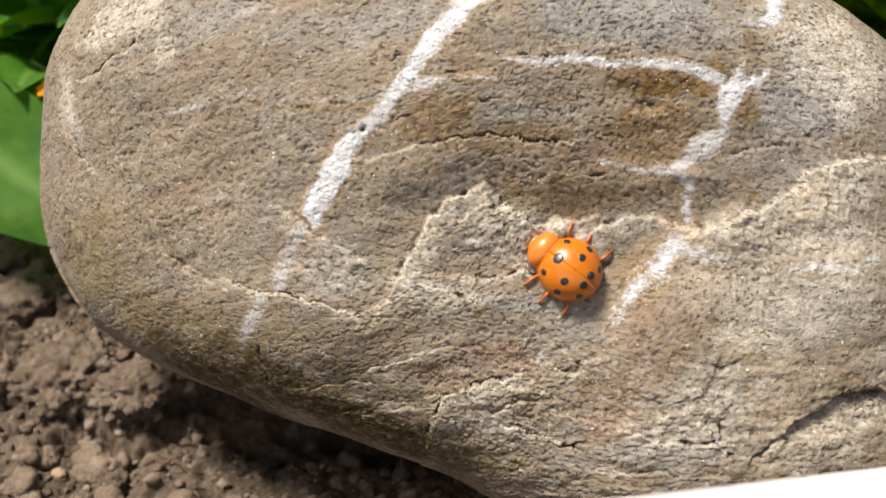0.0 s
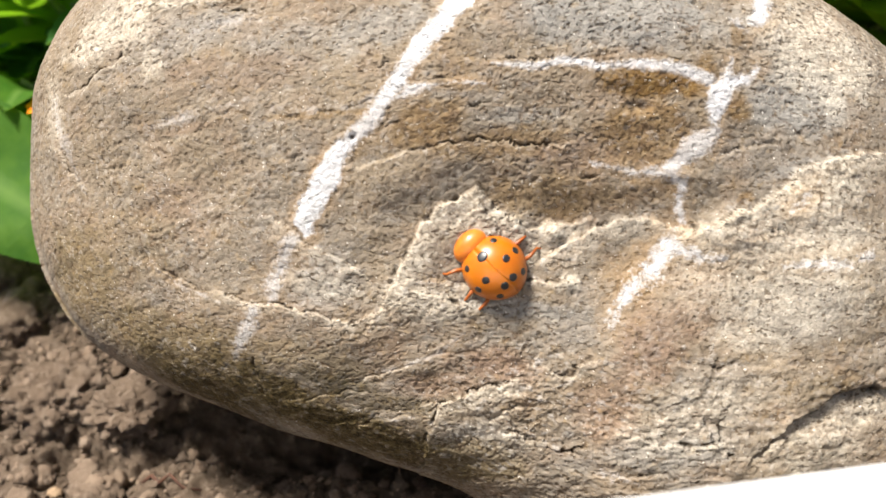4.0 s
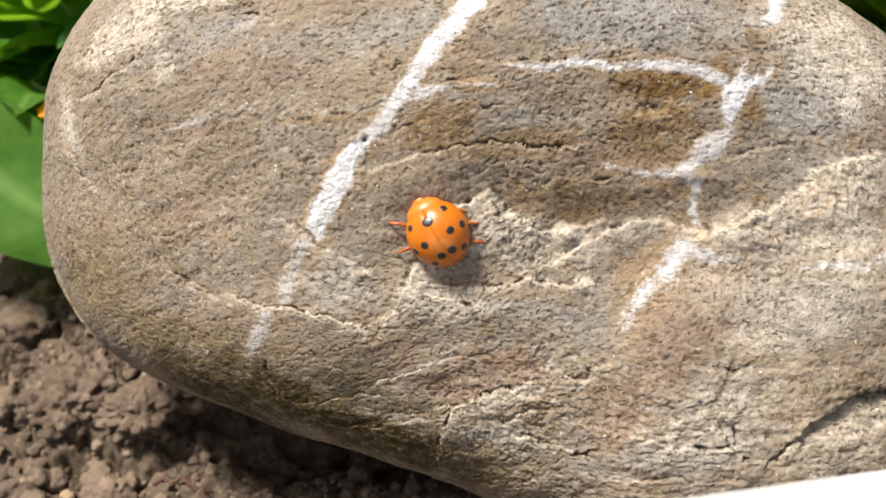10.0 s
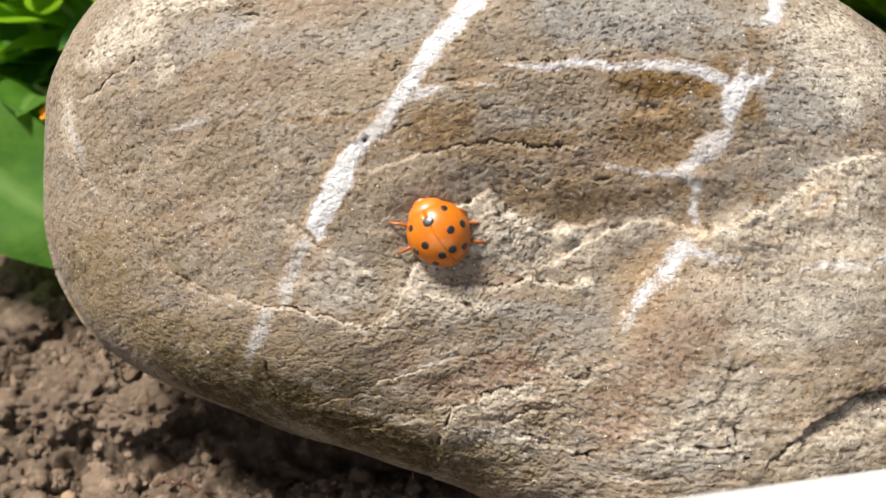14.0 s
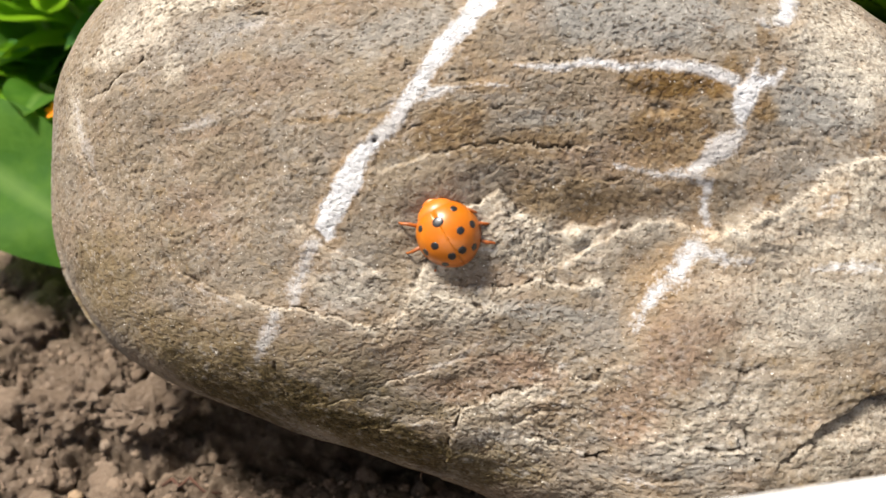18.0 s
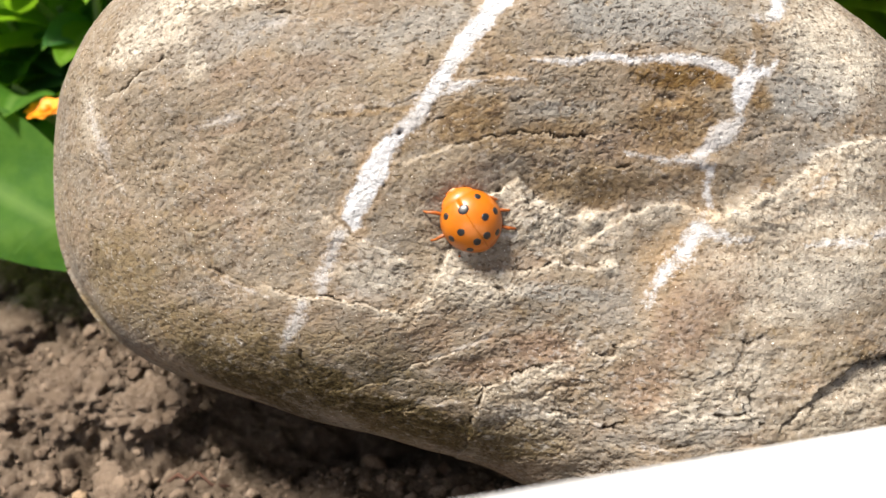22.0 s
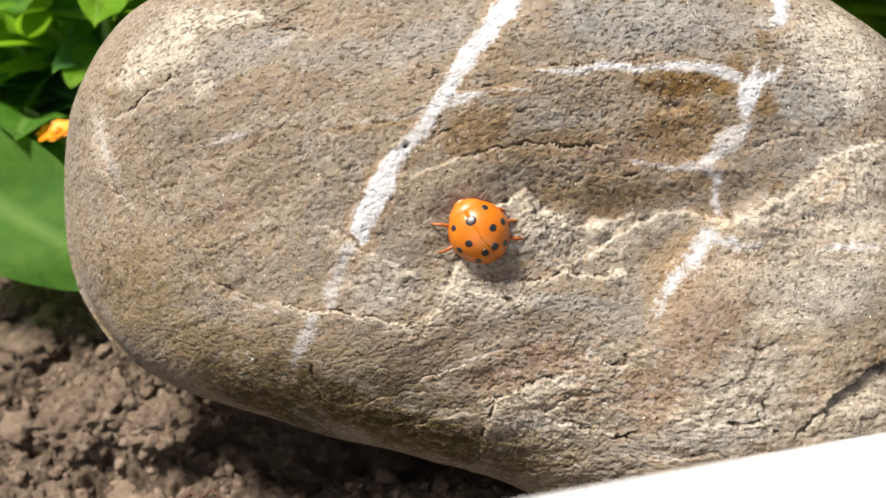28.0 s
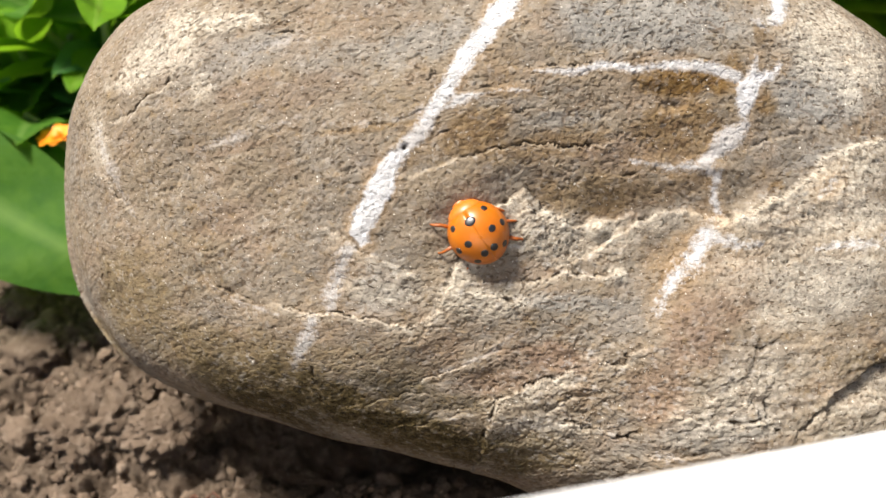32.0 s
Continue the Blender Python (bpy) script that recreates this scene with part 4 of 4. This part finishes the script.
def build_crumbs():
    """Fine crumbs of soil strewn over the bare ground, one sheet of loose stuff."""
    rs = np.random.RandomState(9)
    shapes, small = [], []
    for k in range(18):
        bm = clod_mesh(40 + k, (1, 1, 0.85), 2 if k < 9 else 1, 0.5)
        bm.verts.ensure_lookup_table()
        co = np.array([v.co[:] for v in bm.verts])
        co *= rs.uniform(0.72, 1.25, (len(co), 1))
        (shapes if k < 9 else small).append((co, np.array([[v.index for v in f.verts] for f in bm.faces])))
        bm.free()
    count = 9000
    x = rs.uniform(-0.105, 0.015, count)
    y = rs.uniform(0.036, 0.142, count)
    size = np.minimum(0.00022 * (1 - rs.rand(count)) ** -0.5, 0.0011)
    # crumbs are left out of the hollow to keep its shade black
    open_air = under_rock(x, y) < 0.25
    x, y, size = x[open_air], y[open_air], size[open_air]
    count = len(x)
    z = soil_height(x, y)
    for cx, cy, r in BIG_CLODS:
        d = np.hypot((x - cx) / (1.1 * r), (y - cy) / r)
        z = np.maximum(z, np.where(d < 1, settle(cx, cy, r * 0.2) + 0.62 * r * np.sqrt(np.clip(1 - d * d, 0, 1)), -1))
    z = z + size * 0.25
    cos, faces, base = [], [], 0
    for i in range(count):
        co, fa = shapes[i % 9] if size[i] > 0.0004 else small[i % 9]
        a = rs.uniform(0, 6.283)
        c, s = math.cos(a), math.sin(a)
        p = co * size[i] * rs.uniform(0.75, 1.3, 3)
        cos.append(np.stack([p[:, 0] * c - p[:, 1] * s + x[i], p[:, 0] * s + p[:, 1] * c + y[i], p[:, 2] + z[i]], 1))
        faces.append(fa + base)
        base += len(co)
    me = bpy.data.meshes.new("soil_crumbs")
    co, fa = np.concatenate(cos), np.concatenate(faces)
    me.vertices.add(len(co))
    me.vertices.foreach_set("co", co.astype(np.float32).ravel())
    me.loops.add(fa.size)
    me.loops.foreach_set("vertex_index", fa.astype(np.int32).ravel())
    me.polygons.add(len(fa))
    me.polygons.foreach_set("loop_start", np.arange(0, fa.size, 3, dtype=np.int32))
    me.update(calc_edges=True)
    me.materials.append(CLOD)
    return tagged(new("soil_crumbs", me), "fine dry brown soil crumbs strewn over the ground", "soil", kind="stuff")


build_crumbs()


# ---- the white board in front ----
def build_board():
    a, b = Vector((0.0084, 0.0209, 0.0481)), Vector((0.0246, 0.0266, 0.0369))
    way = (b - a).normalized()
    back = Vector((0.25, -1, 0)).normalized()
    near, far = (a + b) / 2 - way * 0.07, (a + b) / 2 + way * 0.075
    top = [near, far, far + back * 0.05, near + back * 0.05]
    bm = bmesh.new()
    up = [bm.verts.new(p) for p in top]
    low = [bm.verts.new((p.x, p.y, -0.002)) for p in top]
    bm.faces.new(up[::-1])
    bm.faces.new(low)
    for i in range(4):
        bm.faces.new((up[i], up[(i + 1) % 4], low[(i + 1) % 4], low[i]))
    bmesh.ops.recalc_face_normals(bm, faces=bm.faces)
    bmesh.ops.bevel(bm, geom=bm.edges[:], offset=0.0007, segments=3, affect="EDGES")
    ob = part("white_box", bm, WHITE, None)
    normal = way.cross(back).normalized()
    normal = normal if normal.z > 0 else -normal
    for s, d, r in ((-0.0173, 0.00185, 0.00022), (-0.0102, 0.0027, 0.00022), (-0.0186, 0.0018, 0.00013), (-0.004, 0.0042, 0.00014)):
        sb = bmesh.new()
        bmesh.ops.create_cone(sb, cap_ends=True, segments=12, radius1=r, radius2=r * 0.9, depth=0.00006)
        m = Matrix.Translation((a + b) / 2 + way * s + back * d + normal * 0.00003) @ normal.to_track_quat("Z", "Y").to_matrix().to_4x4()
        bmesh.ops.transform(sb, matrix=m, verts=sb.verts)
        part("speck", sb, VIOLET, ob, "tiny pale violet speck")
    return tagged(ob, "plain white box with a smooth bright top before the rock", "box")


board = build_board()


# ---- plants behind ----
def leaf_mesh(name, length, width, curl, fold, seed):
    """A leaf along +y with its stalk end at the origin, cupped along the midrib and bent down towards the tip."""
    nu, nv = 11, 18
    rng = random.Random(seed)
    co, ribs = [], []
    twist = rng.uniform(-0.3, 0.3)
    for j in range(nv):
        t = j / (nv - 1)
        half = width / 2 * (math.sin(math.pi * min(1, t ** 0.8)) ** 0.75 if 0 < t < 1 else 0.02)
        half = max(half, width * 0.02)
        for i in range(nu):
            u = i / (nu - 1) * 2 - 1
            x = u * half
            z = fold * abs(u) * half - curl * length * t * t + 0.02 * length * math.sin(9 * t + 2 * u + seed)
            y = length * (t - 0.25 * curl * t * t)
            z += twist * x * t
            side = abs((t * 9 - abs(u) * 2.2) % 1 - 0.5)
            ribs.append(max(math.exp(-(u * half / (width * 0.014)) ** 2), 0.5 * max(0, 1 - side * 9) * (1 - abs(u))))
            co.append((x, y, z))
    me = grid_mesh(name, np.array(co), nv, nu, False, [("rib", np.array(ribs))])
    return me


def leaf_pose(root, tip, roll=0):
    """Puts a leaf's root and points its length at tip, its upper face up."""
    way = (Vector(tip) - Vector(root)).normalized()
    x = way.cross(Vector((0, 0, 1))).normalized()
    z = x.cross(way)
    return Matrix.Translation(root) @ Matrix((x, way, z)).transposed().to_4x4() @ pose(0, 0, 0, 0, roll, 0)


def add_leaf(plant, root, tip, width, mat, seed, roll=0, curl=0.12, fold=0.3):
    length = (Vector(tip) - Vector(root)).length
    me = leaf_mesh("leaf", length, width, curl, fold, seed)
    me.materials.append(mat)
    ob = new("leaf", me)
    ob.parent = plant
    ob.matrix_local = leaf_pose(root, tip, roll)
    return ob


def near_plant():
    plant = new("broad_leaf_plant")
    tagged(plant, "low garden plant with broad smooth green leaves beside the rock", "plant")
    base = Vector((-0.082, 0.128, 0))
    plant.location = base
    for root, tip, w, mat, seed, roll, curl in (
            ((-0.079, 0.122, 0.0245), (-0.0475, 0.0955, 0.0085), 0.021, LEAF, 1, 12, 0.02),
            ((-0.0745, 0.142, 0.017), (-0.0540, 0.114, 0.0125), 0.013, LEAF_DULL, 2, -15, 0.05),
            ((-0.077, 0.1985, 0.02), (-0.059, 0.165, 0.0165), 0.015, LEAF_DULL, 3, 10, 0.05),
            ((-0.083, 0.181, 0.012), (-0.0705, 0.156, 0.0135), 0.014, LEAF_DULL, 4, 0, 0.05),
            ((-0.085, 0.135, 0.005), (-0.066, 0.118, 0.009), 0.013, LEAF, 5, 15, 0.1)):
        add_leaf(plant, Vector(root) - base, Vector(tip) - base, w, mat, seed, roll, curl, 0.18)
    for top in ((-0.079, 0.1235, 0.0265), (-0.0745, 0.142, 0.017), (-0.077, 0.1985, 0.02), (-0.083, 0.181, 0.012)):
        t = Vector(top) - base
        part("stalk", tube(bmesh.new(), [(0, 0, -0.003), t * 0.55 + Vector((0, 0, 0.003)), t], [0.0014, 0.0011, 0.0007]), STEM, plant)
    return plant


def leafy_plant(x, y, height, count, seed):
    rng = random.Random(seed)
    plant = new("leafy_plant")
    plant.location = (x, y, settle(x, y))
    top = (rng.uniform(-0.01, 0.01), rng.uniform(-0.01, 0.01), height)
    part("stem", tube(bmesh.new(), [(0, 0, -0.004), (top[0] * 0.4, top[1] * 0.6, height * 0.5), top], [0.0013, 0.001, 0.0006]), STEM, plant)
    for k in range(count):
        t = 0.1 + 0.9 * (k + 0.5) / count
        a = k * 2.4 + rng.uniform(-0.4, 0.4)
        root = Vector((top[0] * t, top[1] * t, height * t))
        ln = rng.uniform(0.012, 0.03) * (1.2 - 0.5 * t)
        tip = root + Vector((math.cos(a) * ln, math.sin(a) * ln, ln * rng.uniform(0.0, 0.9)))
        mat = rng.choice((LEAF, LEAF_BRIGHT, LEAF_BRIGHT, LEAF_BRIGHT, LEAF_DULL))
        add_leaf(plant, root, tip, ln * rng.uniform(0.45, 0.7), mat, seed * 50 + k, rng.uniform(-30, 30), rng.uniform(0.0, 0.25))
    return tagged(plant, "bushy green leafy plant in the bed behind the rock", "plant", "leafy plants")


near_plant()
rng = random.Random(11)
for k in range(150):
    x, y = rng.uniform(-0.3, 0.3), rng.uniform(0.2, 0.5)
    if k < 44 or k >= 96:
        x, y = rng.uniform(-0.15, -0.05), rng.uniform(0.14, 0.27)
    if k >= 116:
        x, y = rng.uniform(-0.115, -0.055), rng.uniform(0.16, 0.24)
    elif 44 <= k < 74:
        x, y = rng.uniform(0.084, 0.15), rng.uniform(0.105, 0.22)
    elif 74 <= k < 84:
        x, y = rng.uniform(0.08, 0.11), rng.uniform(0.128, 0.165)
    if math.hypot(x + 0.075, y - 0.12) > 0.026:
        leafy_plant(x, y, rng.uniform(0.018, 0.05) if k < 116 else rng.uniform(0.008, 0.026), rng.randint(8, 13), 100 + k)

for k, (x, y, height) in enumerate(((-0.060, 0.158, 0.024), (-0.066, 0.150, 0.021), (-0.052, 0.165, 0.028), (-0.073, 0.152, 0.022), (-0.058, 0.175, 0.022),
                                    (-0.080, 0.165, 0.021), (-0.066, 0.185, 0.018), (-0.049, 0.150, 0.030), (-0.088, 0.150, 0.024), (-0.056, 0.145, 0.020))):
    leafy_plant(x, y, height, 12, 300 + k)


def flower(x, y, z, size, seed):
    rng = random.Random(seed)
    fl = new("yellow_flower")
    fl.location = (x, y, 0)
    part("stem", tube(bmesh.new(), [(0, 0, -0.003), (0.002, 0.001, z * 0.6), (0, 0, z)], [0.001, 0.0009, 0.0008]), STEM, fl)
    for k in range(8):
        me = leaf_mesh("petal", size, size * 0.95, 0.1, 0.25, seed + k)
        me.materials.append(PETAL)
        ob = new("petal", me)
        ob.parent = fl
        a = k * math.pi / 4
        ob.matrix_local = leaf_pose((0, 0, z), (math.cos(a) * size, math.sin(a) * size, z + size * 0.35))
    bm = bmesh.new()
    bmesh.ops.create_uvsphere(bm, u_segments=12, v_segments=8, radius=size * 0.3)
    core = part("flower_centre", bm, PETAL, fl)
    core.location = (0, 0, z + size * 0.1)
    return tagged(fl, "small orange-yellow flower among green leaves", "flower", "yellow flowers")


for spot in ((-0.0556, 0.120, 0.0214, 0.0034, 5), (-0.0500, 0.155, 0.0254, 0.0042, 65), (-0.062, 0.195, 0.0125, 0.004, 25), (-0.0655, 0.205, 0.014, 0.004, 45)):
    flower(*spot)


# ---- small stones, a root and crumbs of dry leaf on the soil ----
def pebble(name, x, y, size, mat, label, seed):
    ob = part(name, clod_mesh(seed, size, 3, 0.12), mat)
    ob.matrix_world = pose(x, y, settle(x, y, size[2] * 0.75), 0, 0, seed * 40)
    return tagged(ob, label, "pebble", "pebbles")


PINK_STONE = plain("smooth_pinkish_stone", (0.17, 0.12, 0.095), 0.75, (0.13, 0.09, 0.07), 500)
pebble("pebble", -0.0602, 0.066, (0.0032, 0.0022, 0.0014), PINK_STONE, "smooth flat pinkish-brown pebble on the soil", 3)
pebble("pebble", -0.0537, 0.0658, (0.0011, 0.0009, 0.0008), GRIT, "small tan pebble on the soil", 4)
pebble("pebble", -0.0505, 0.0655, (0.0009, 0.0007, 0.0006), GRIT, "small tan pebble on the soil", 5)
pebble("pebble", -0.069, 0.1085, (0.002, 0.0016, 0.0012), GRIT, "small tan pebble on the soil", 6)
pebble("pebble", -0.066, 0.101, (0.0031, 0.0024, 0.0018), PINK_STONE, "rounded brown pebble on the soil", 7)


def root(points, thick, label):
    pts = []
    for i, (x, y, lift) in enumerate(points):
        pts.append((x, y, settle(x, y, lift)))
    ob = part("dry_root", tube(bmesh.new(), pts, [thick * (1 - 0.5 * i / len(pts)) for i in range(len(pts))], 7), TWIG)
    return tagged(ob, label, "root")


root(((-0.0425, 0.0655, 0.0006), (-0.0405, 0.0650, 0.001), (-0.0395, 0.0639, 0.0009), (-0.0375, 0.0636, 0.0012), (-0.0362, 0.0624, 0.0007), (-0.034, 0.0621, 0.0004)), 0.00026, "thin reddish-brown dry root on the soil")
root(((-0.0635, 0.0915, 0.001), (-0.0620, 0.0922, 0.0014), (-0.0605, 0.092, 0.0008)), 0.0006, "short reddish-brown dry root on the soil")
root(((-0.038, 0.0585, 0.001), (-0.0345, 0.0575, 0.0018), (-0.0325, 0.0578, 0.001)), 0.0003, "thin reddish-brown dry root on the soil")


# ---- fine dry fibres caught under the lower edge of the rock ----
def fibres():
    rng = random.Random(21)
    tuft = new("dry_fibres")
    tuft.location = (-0.03, 0.0655, 0.0)
    for k in range(16):
        f = rng.random()
        start = ROCK_POSE @ (Vector((-28.5 + 20 * f + rng.uniform(-1, 1), -17.5 - 9.5 * f + rng.uniform(-0.6, 0.6), 14.5)) * 0.001)
        start = start - tuft.location
        pts, p = [], Vector(start)
        way = Vector((rng.uniform(-1, 1), rng.uniform(-0.6, 0.2), rng.uniform(-1, 0.1))).normalized()
        for _ in range(5):
            pts.append(p.copy())
            way = (way + Vector((rng.uniform(-0.7, 0.7), rng.uniform(-0.5, 0.5), rng.uniform(-0.7, 0.4)))).normalized()
            p = p + way * rng.uniform(0.0004, 0.0009)
        part("fibre", tube(bmesh.new(), pts, [0.00006, 0.00006, 0.00005, 0.00004, 0.00003], 5), FIBRE, tuft)
    return tagged(tuft, "tuft of fine dry brown root fibres under the rock", "fibres")


FIBRE = plain("dry_root_fibre", (0.26, 0.17, 0.10), 0.8, (0.12, 0.075, 0.045), 900)
fibres()


# ---- the ladybird ----
def dome(bm, length, width, height, shift=0.0, point=1.0, nu=40, nv=20):
    """A closed low dome: y its length, z its height."""
    rows = []
    for j in range(nv + 1):
        lat = (math.pi / 2) * (1 - j / nv) if j < nv else 0.0
        row = []
        for i in range(nu):
            a = 2 * math.pi * i / nu
            x, y = math.cos(a) * math.cos(lat), math.sin(a) * math.cos(lat)
            row.append(bm.verts.new((x * width / 2 * (1 - 0.12 * max(0, -y) ** 2 * point), y * length / 2 + shift, math.sin(lat) ** 0.9 * height)))
        rows.append(row)
    for a, b in zip(rows, rows[1:]):
        for i in range(nu):
            bm.faces.new((a[i], b[i], b[(i + 1) % nu], a[(i + 1) % nu]))
    bmesh.ops.remove_doubles(bm, verts=bm.verts, dist=1e-7)
    bottom = [v for v in rows[-1] if v.is_valid]
    bm.faces.new(bottom[::-1])
    return bm


LEN, WID, HIGH, BASE = 6.15, 5.8, 2.85, 0.7   # wing cases, millimetres


def shell_point(x, y):
    """A point on the wing cases and the way out of them."""
    k = 1 - 0.12 * max(0.0, -y / (LEN / 2)) ** 2
    u, w = x / (WID / 2 * k), y / (LEN / 2)
    lat = math.acos(min(0.999, math.hypot(u, w)))
    z = math.sin(lat) ** 0.9 * HIGH
    n = Vector((u / (WID / 2), w / (LEN / 2), math.sin(lat) / HIGH)).normalized()
    return Vector((x, y, z + BASE)), n


def build_ladybird():
    bug = new("ladybird")
    tagged(bug, "orange ladybird with black spots walking on the rock", "ladybird")
    mm = 0.001
    for sign, name in ((-1, "wing_case"), (1, "wing_case")):
        bm = dome(bmesh.new(), LEN, WID, HIGH)
        cut = bmesh.ops.bisect_plane(bm, geom=bm.verts[:] + bm.edges[:] + bm.faces[:], plane_co=(0.007 * sign, 0, 0), plane_no=(-sign, 0, 0), clear_outer=True)
        bmesh.ops.holes_fill(bm, edges=[e for e in bm.edges if e.is_boundary])
        bmesh.ops.transform(bm, matrix=Matrix.Diagonal((mm, mm, mm, 1)) @ Matrix.Translation((0, 0, BASE)), verts=bm.verts)
        half = part(name, bm, SHELL, bug)
        for x, y, r in ((1.72, 1.9, 0.34), (1.32, 0.08, 0.37), (2.4, -0.1, 0.37), (0.53, -1.5, 0.4), (1.5, -1.9, 0.37)):
            p, n = shell_point(x * sign, y)
            sb = bmesh.new()
            bmesh.ops.create_uvsphere(sb, u_segments=14, v_segments=8, radius=1)
            m = Matrix.Diagonal((mm, mm, mm, 1)) @ Matrix.Translation(p - n * 0.03) @ n.to_track_quat("Z", "Y").to_matrix().to_4x4() @ Matrix.Diagonal((r * 0.95, r * 1.08, 0.075, 1))
            bmesh.ops.transform(sb, matrix=m, verts=sb.verts)
            part("spot", sb, SPOT, half, "round black spot")
    sb = bmesh.new()
    bmesh.ops.create_uvsphere(sb, u_segments=16, v_segments=8, radius=1)
    p, n = shell_point(0, 1.72)
    bmesh.ops.transform(sb, matrix=Matrix.Diagonal((mm, mm, mm, 1)) @ Matrix.Translation(p - n * 0.03) @ n.to_track_quat("Z", "Y").to_matrix().to_4x4() @ Matrix.Diagonal((0.52, 0.46, 0.09, 1)), verts=sb.verts)
    part("spot", sb, SPOT, bug, "black spot across the seam")

    bm = dome(bmesh.new(), 2.6, 3.65, 1.6, 0, 0, 32, 14)
    bmesh.ops.transform(bm, matrix=Matrix.Diagonal((mm, mm, mm, 1)) @ Matrix.Translation((0, 2.85, 0.75)) @ pose(0, 0, 0, -18), verts=bm.verts)
    collar = part("collar", bm, COLLAR, bug, "plain pale orange collar")
    bm = dome(bmesh.new(), 1.0, 1.9, 0.7, 0, 0, 24, 10)
    bmesh.ops.transform(bm, matrix=Matrix.Diagonal((mm, mm, mm, 1)) @ Matrix.Translation((0, 3.95, 0.4)) @ pose(0, 0, 0, -25), verts=bm.verts)
    head = part("head", bm, COLLAR, bug, "small pale orange head")
    for sign in (-1, 1):
        eb = bmesh.new()
        bmesh.ops.create_uvsphere(eb, u_segments=12, v_segments=8, radius=0.17 * mm)
        bmesh.ops.translate(eb, vec=Vector((0.76 * sign, 4.05, 0.72)) * mm, verts=eb.verts)
        part("eye", eb, SPOT, head, "small black eye")
        ab = tube(bmesh.new(), [Vector(p) * mm for p in ((0.45 * sign, 4.25, 0.45), (0.8 * sign, 4.6, 0.5), (1.0 * sign, 4.85, 0.35))], [0.07 * mm, 0.06 * mm, 0.1 * mm], 6)
        part("antenna", ab, LIMB, head)
    bm = dome(bmesh.new(), 4.8, 4.4, -0.6, 0, 0, 24, 6)
    bmesh.ops.recalc_face_normals(bm, faces=bm.faces)
    bmesh.ops.transform(bm, matrix=Matrix.Diagonal((mm, mm, mm, 1)) @ Matrix.Translation((0, 0.2, 0.76)), verts=bm.verts)
    part("belly", bm, LIMB, bug)
    legs = []
    for sign in (-1, 1):
        for y, ry, fy, out, swing in ((1.75, 2.4, 3.0, 3.5, (-22, -62)), (0.2, 0.4, 0.5, 3.85, (0, -38)), (-1.3, -1.9, -2.6, 3.6, (15, -28))):
            hip = Vector((1.65 * sign, y, 0.95))
            pts = [(0, 0, 0), ((out - 2.0) * 0.75 * sign, (ry - y) * 0.8, 0.3), ((out - 1.75) * sign, (ry - y) * 1.0, 0.15), ((out - 1.45) * sign, (ry - y) * 1.15, -0.25), ((out - 1.25) * sign, fy - y, -0.62), ((out - 0.9) * sign, (fy - y) * 1.12, -0.68)]
            lb = tube(bmesh.new(), [Vector(p) * mm for p in pts], [0.17 * mm, 0.18 * mm, 0.12 * mm, 0.09 * mm, 0.07 * mm, 0.045 * mm], 8)
            leg = part("leg", lb, LIMB, bug)
            leg.location = hip * mm
            legs.append((leg, sign, y, swing[0] if sign < 0 else swing[1]))
    return bug, legs, collar, head


ladybird, legs, collar, head = build_ladybird()


def on_rock(x, y, heading, lift=0.0):
    """The ladybird's pose with its middle over x, y (mm) of the rock's face, its head towards heading (degrees)."""
    def h(px, py):
        return float(rock_base(np.array([px]), np.array([py]))[0])
    n = Vector((h(x - 2, y) - h(x + 2, y), h(x, y - 2) - h(x, y + 2), 4.0)).normalized()
    fwd = Vector((math.cos(radians(heading)), math.sin(radians(heading)), 0))
    fwd = (fwd - n * fwd.dot(n)).normalized()
    m = Matrix((fwd.cross(n), fwd, n)).transposed().to_4x4()
    return ROCK_POSE @ Matrix.Translation(Vector((x, y, h(x, y) + lift)) * 0.001) @ m


LIFT = -0.55
WAY = ((0, 4.15, -7.25, 144), (0.5, 3.70, -7.40, 144), (1, 3.50, -7.40, 145), (1.5, 2.80, -7.50, 145), (2, 1.95, -7.55, 145), (2.5, 0.95, -7.45, 144),
       (3, 0.50, -7.55, 142), (3.5, -0.85, -7.25, 137), (4.5, -3.00, -6.13, 138), (5.5, -5.00, -5.20, 140), (6, -5.65, -5.20, 141), (6.5, -6.55, -4.90, 140),
       (7, -7.30, -4.75, 139), (7.5, -7.60, -4.50, 132), (8, -7.90, -4.05, 130), (8.5, -8.10, -3.67, 130), (9, -8.20, -3.77, 124), (9.5, -8.18, -3.35, 121),
       (14.5, -8.15, -3.30, 121), (32, -8.15, -3.25, 121))


def motions():
    walk(ladybird, [(t, on_rock(x, y, a, LIFT)) for t, x, y, a in WAY])
    # the head stretches out on the walk and is drawn in at rest
    for piece in (collar, head):
        walk(piece, [(t, pose(0, d * 0.001, 0)) for t, d in ((0, 0.05), (8.0, 0.0), (9.5, -0.55), (10.5, -0.8), (32, -0.82))])
    for leg, sign, y, folded in legs:
        home = leg.location.copy()
        rows = []
        first = sign * (1 if abs(y) < 1 else -1)
        steps = int(32 / 0.25)
        for k in range(steps + 1):
            t = k * 0.25
            going = max(0.0, min(1.0, (9.75 - t) / 1.25))
            stride = going * 15 * first * math.sin(2 * math.pi * t / 1.1) + (1 - going) * folded
            rows.append((t, Matrix.Translation(home) @ pose(0, 0, 0, 0, 0, stride)))
        walk(leg, rows)


motions()
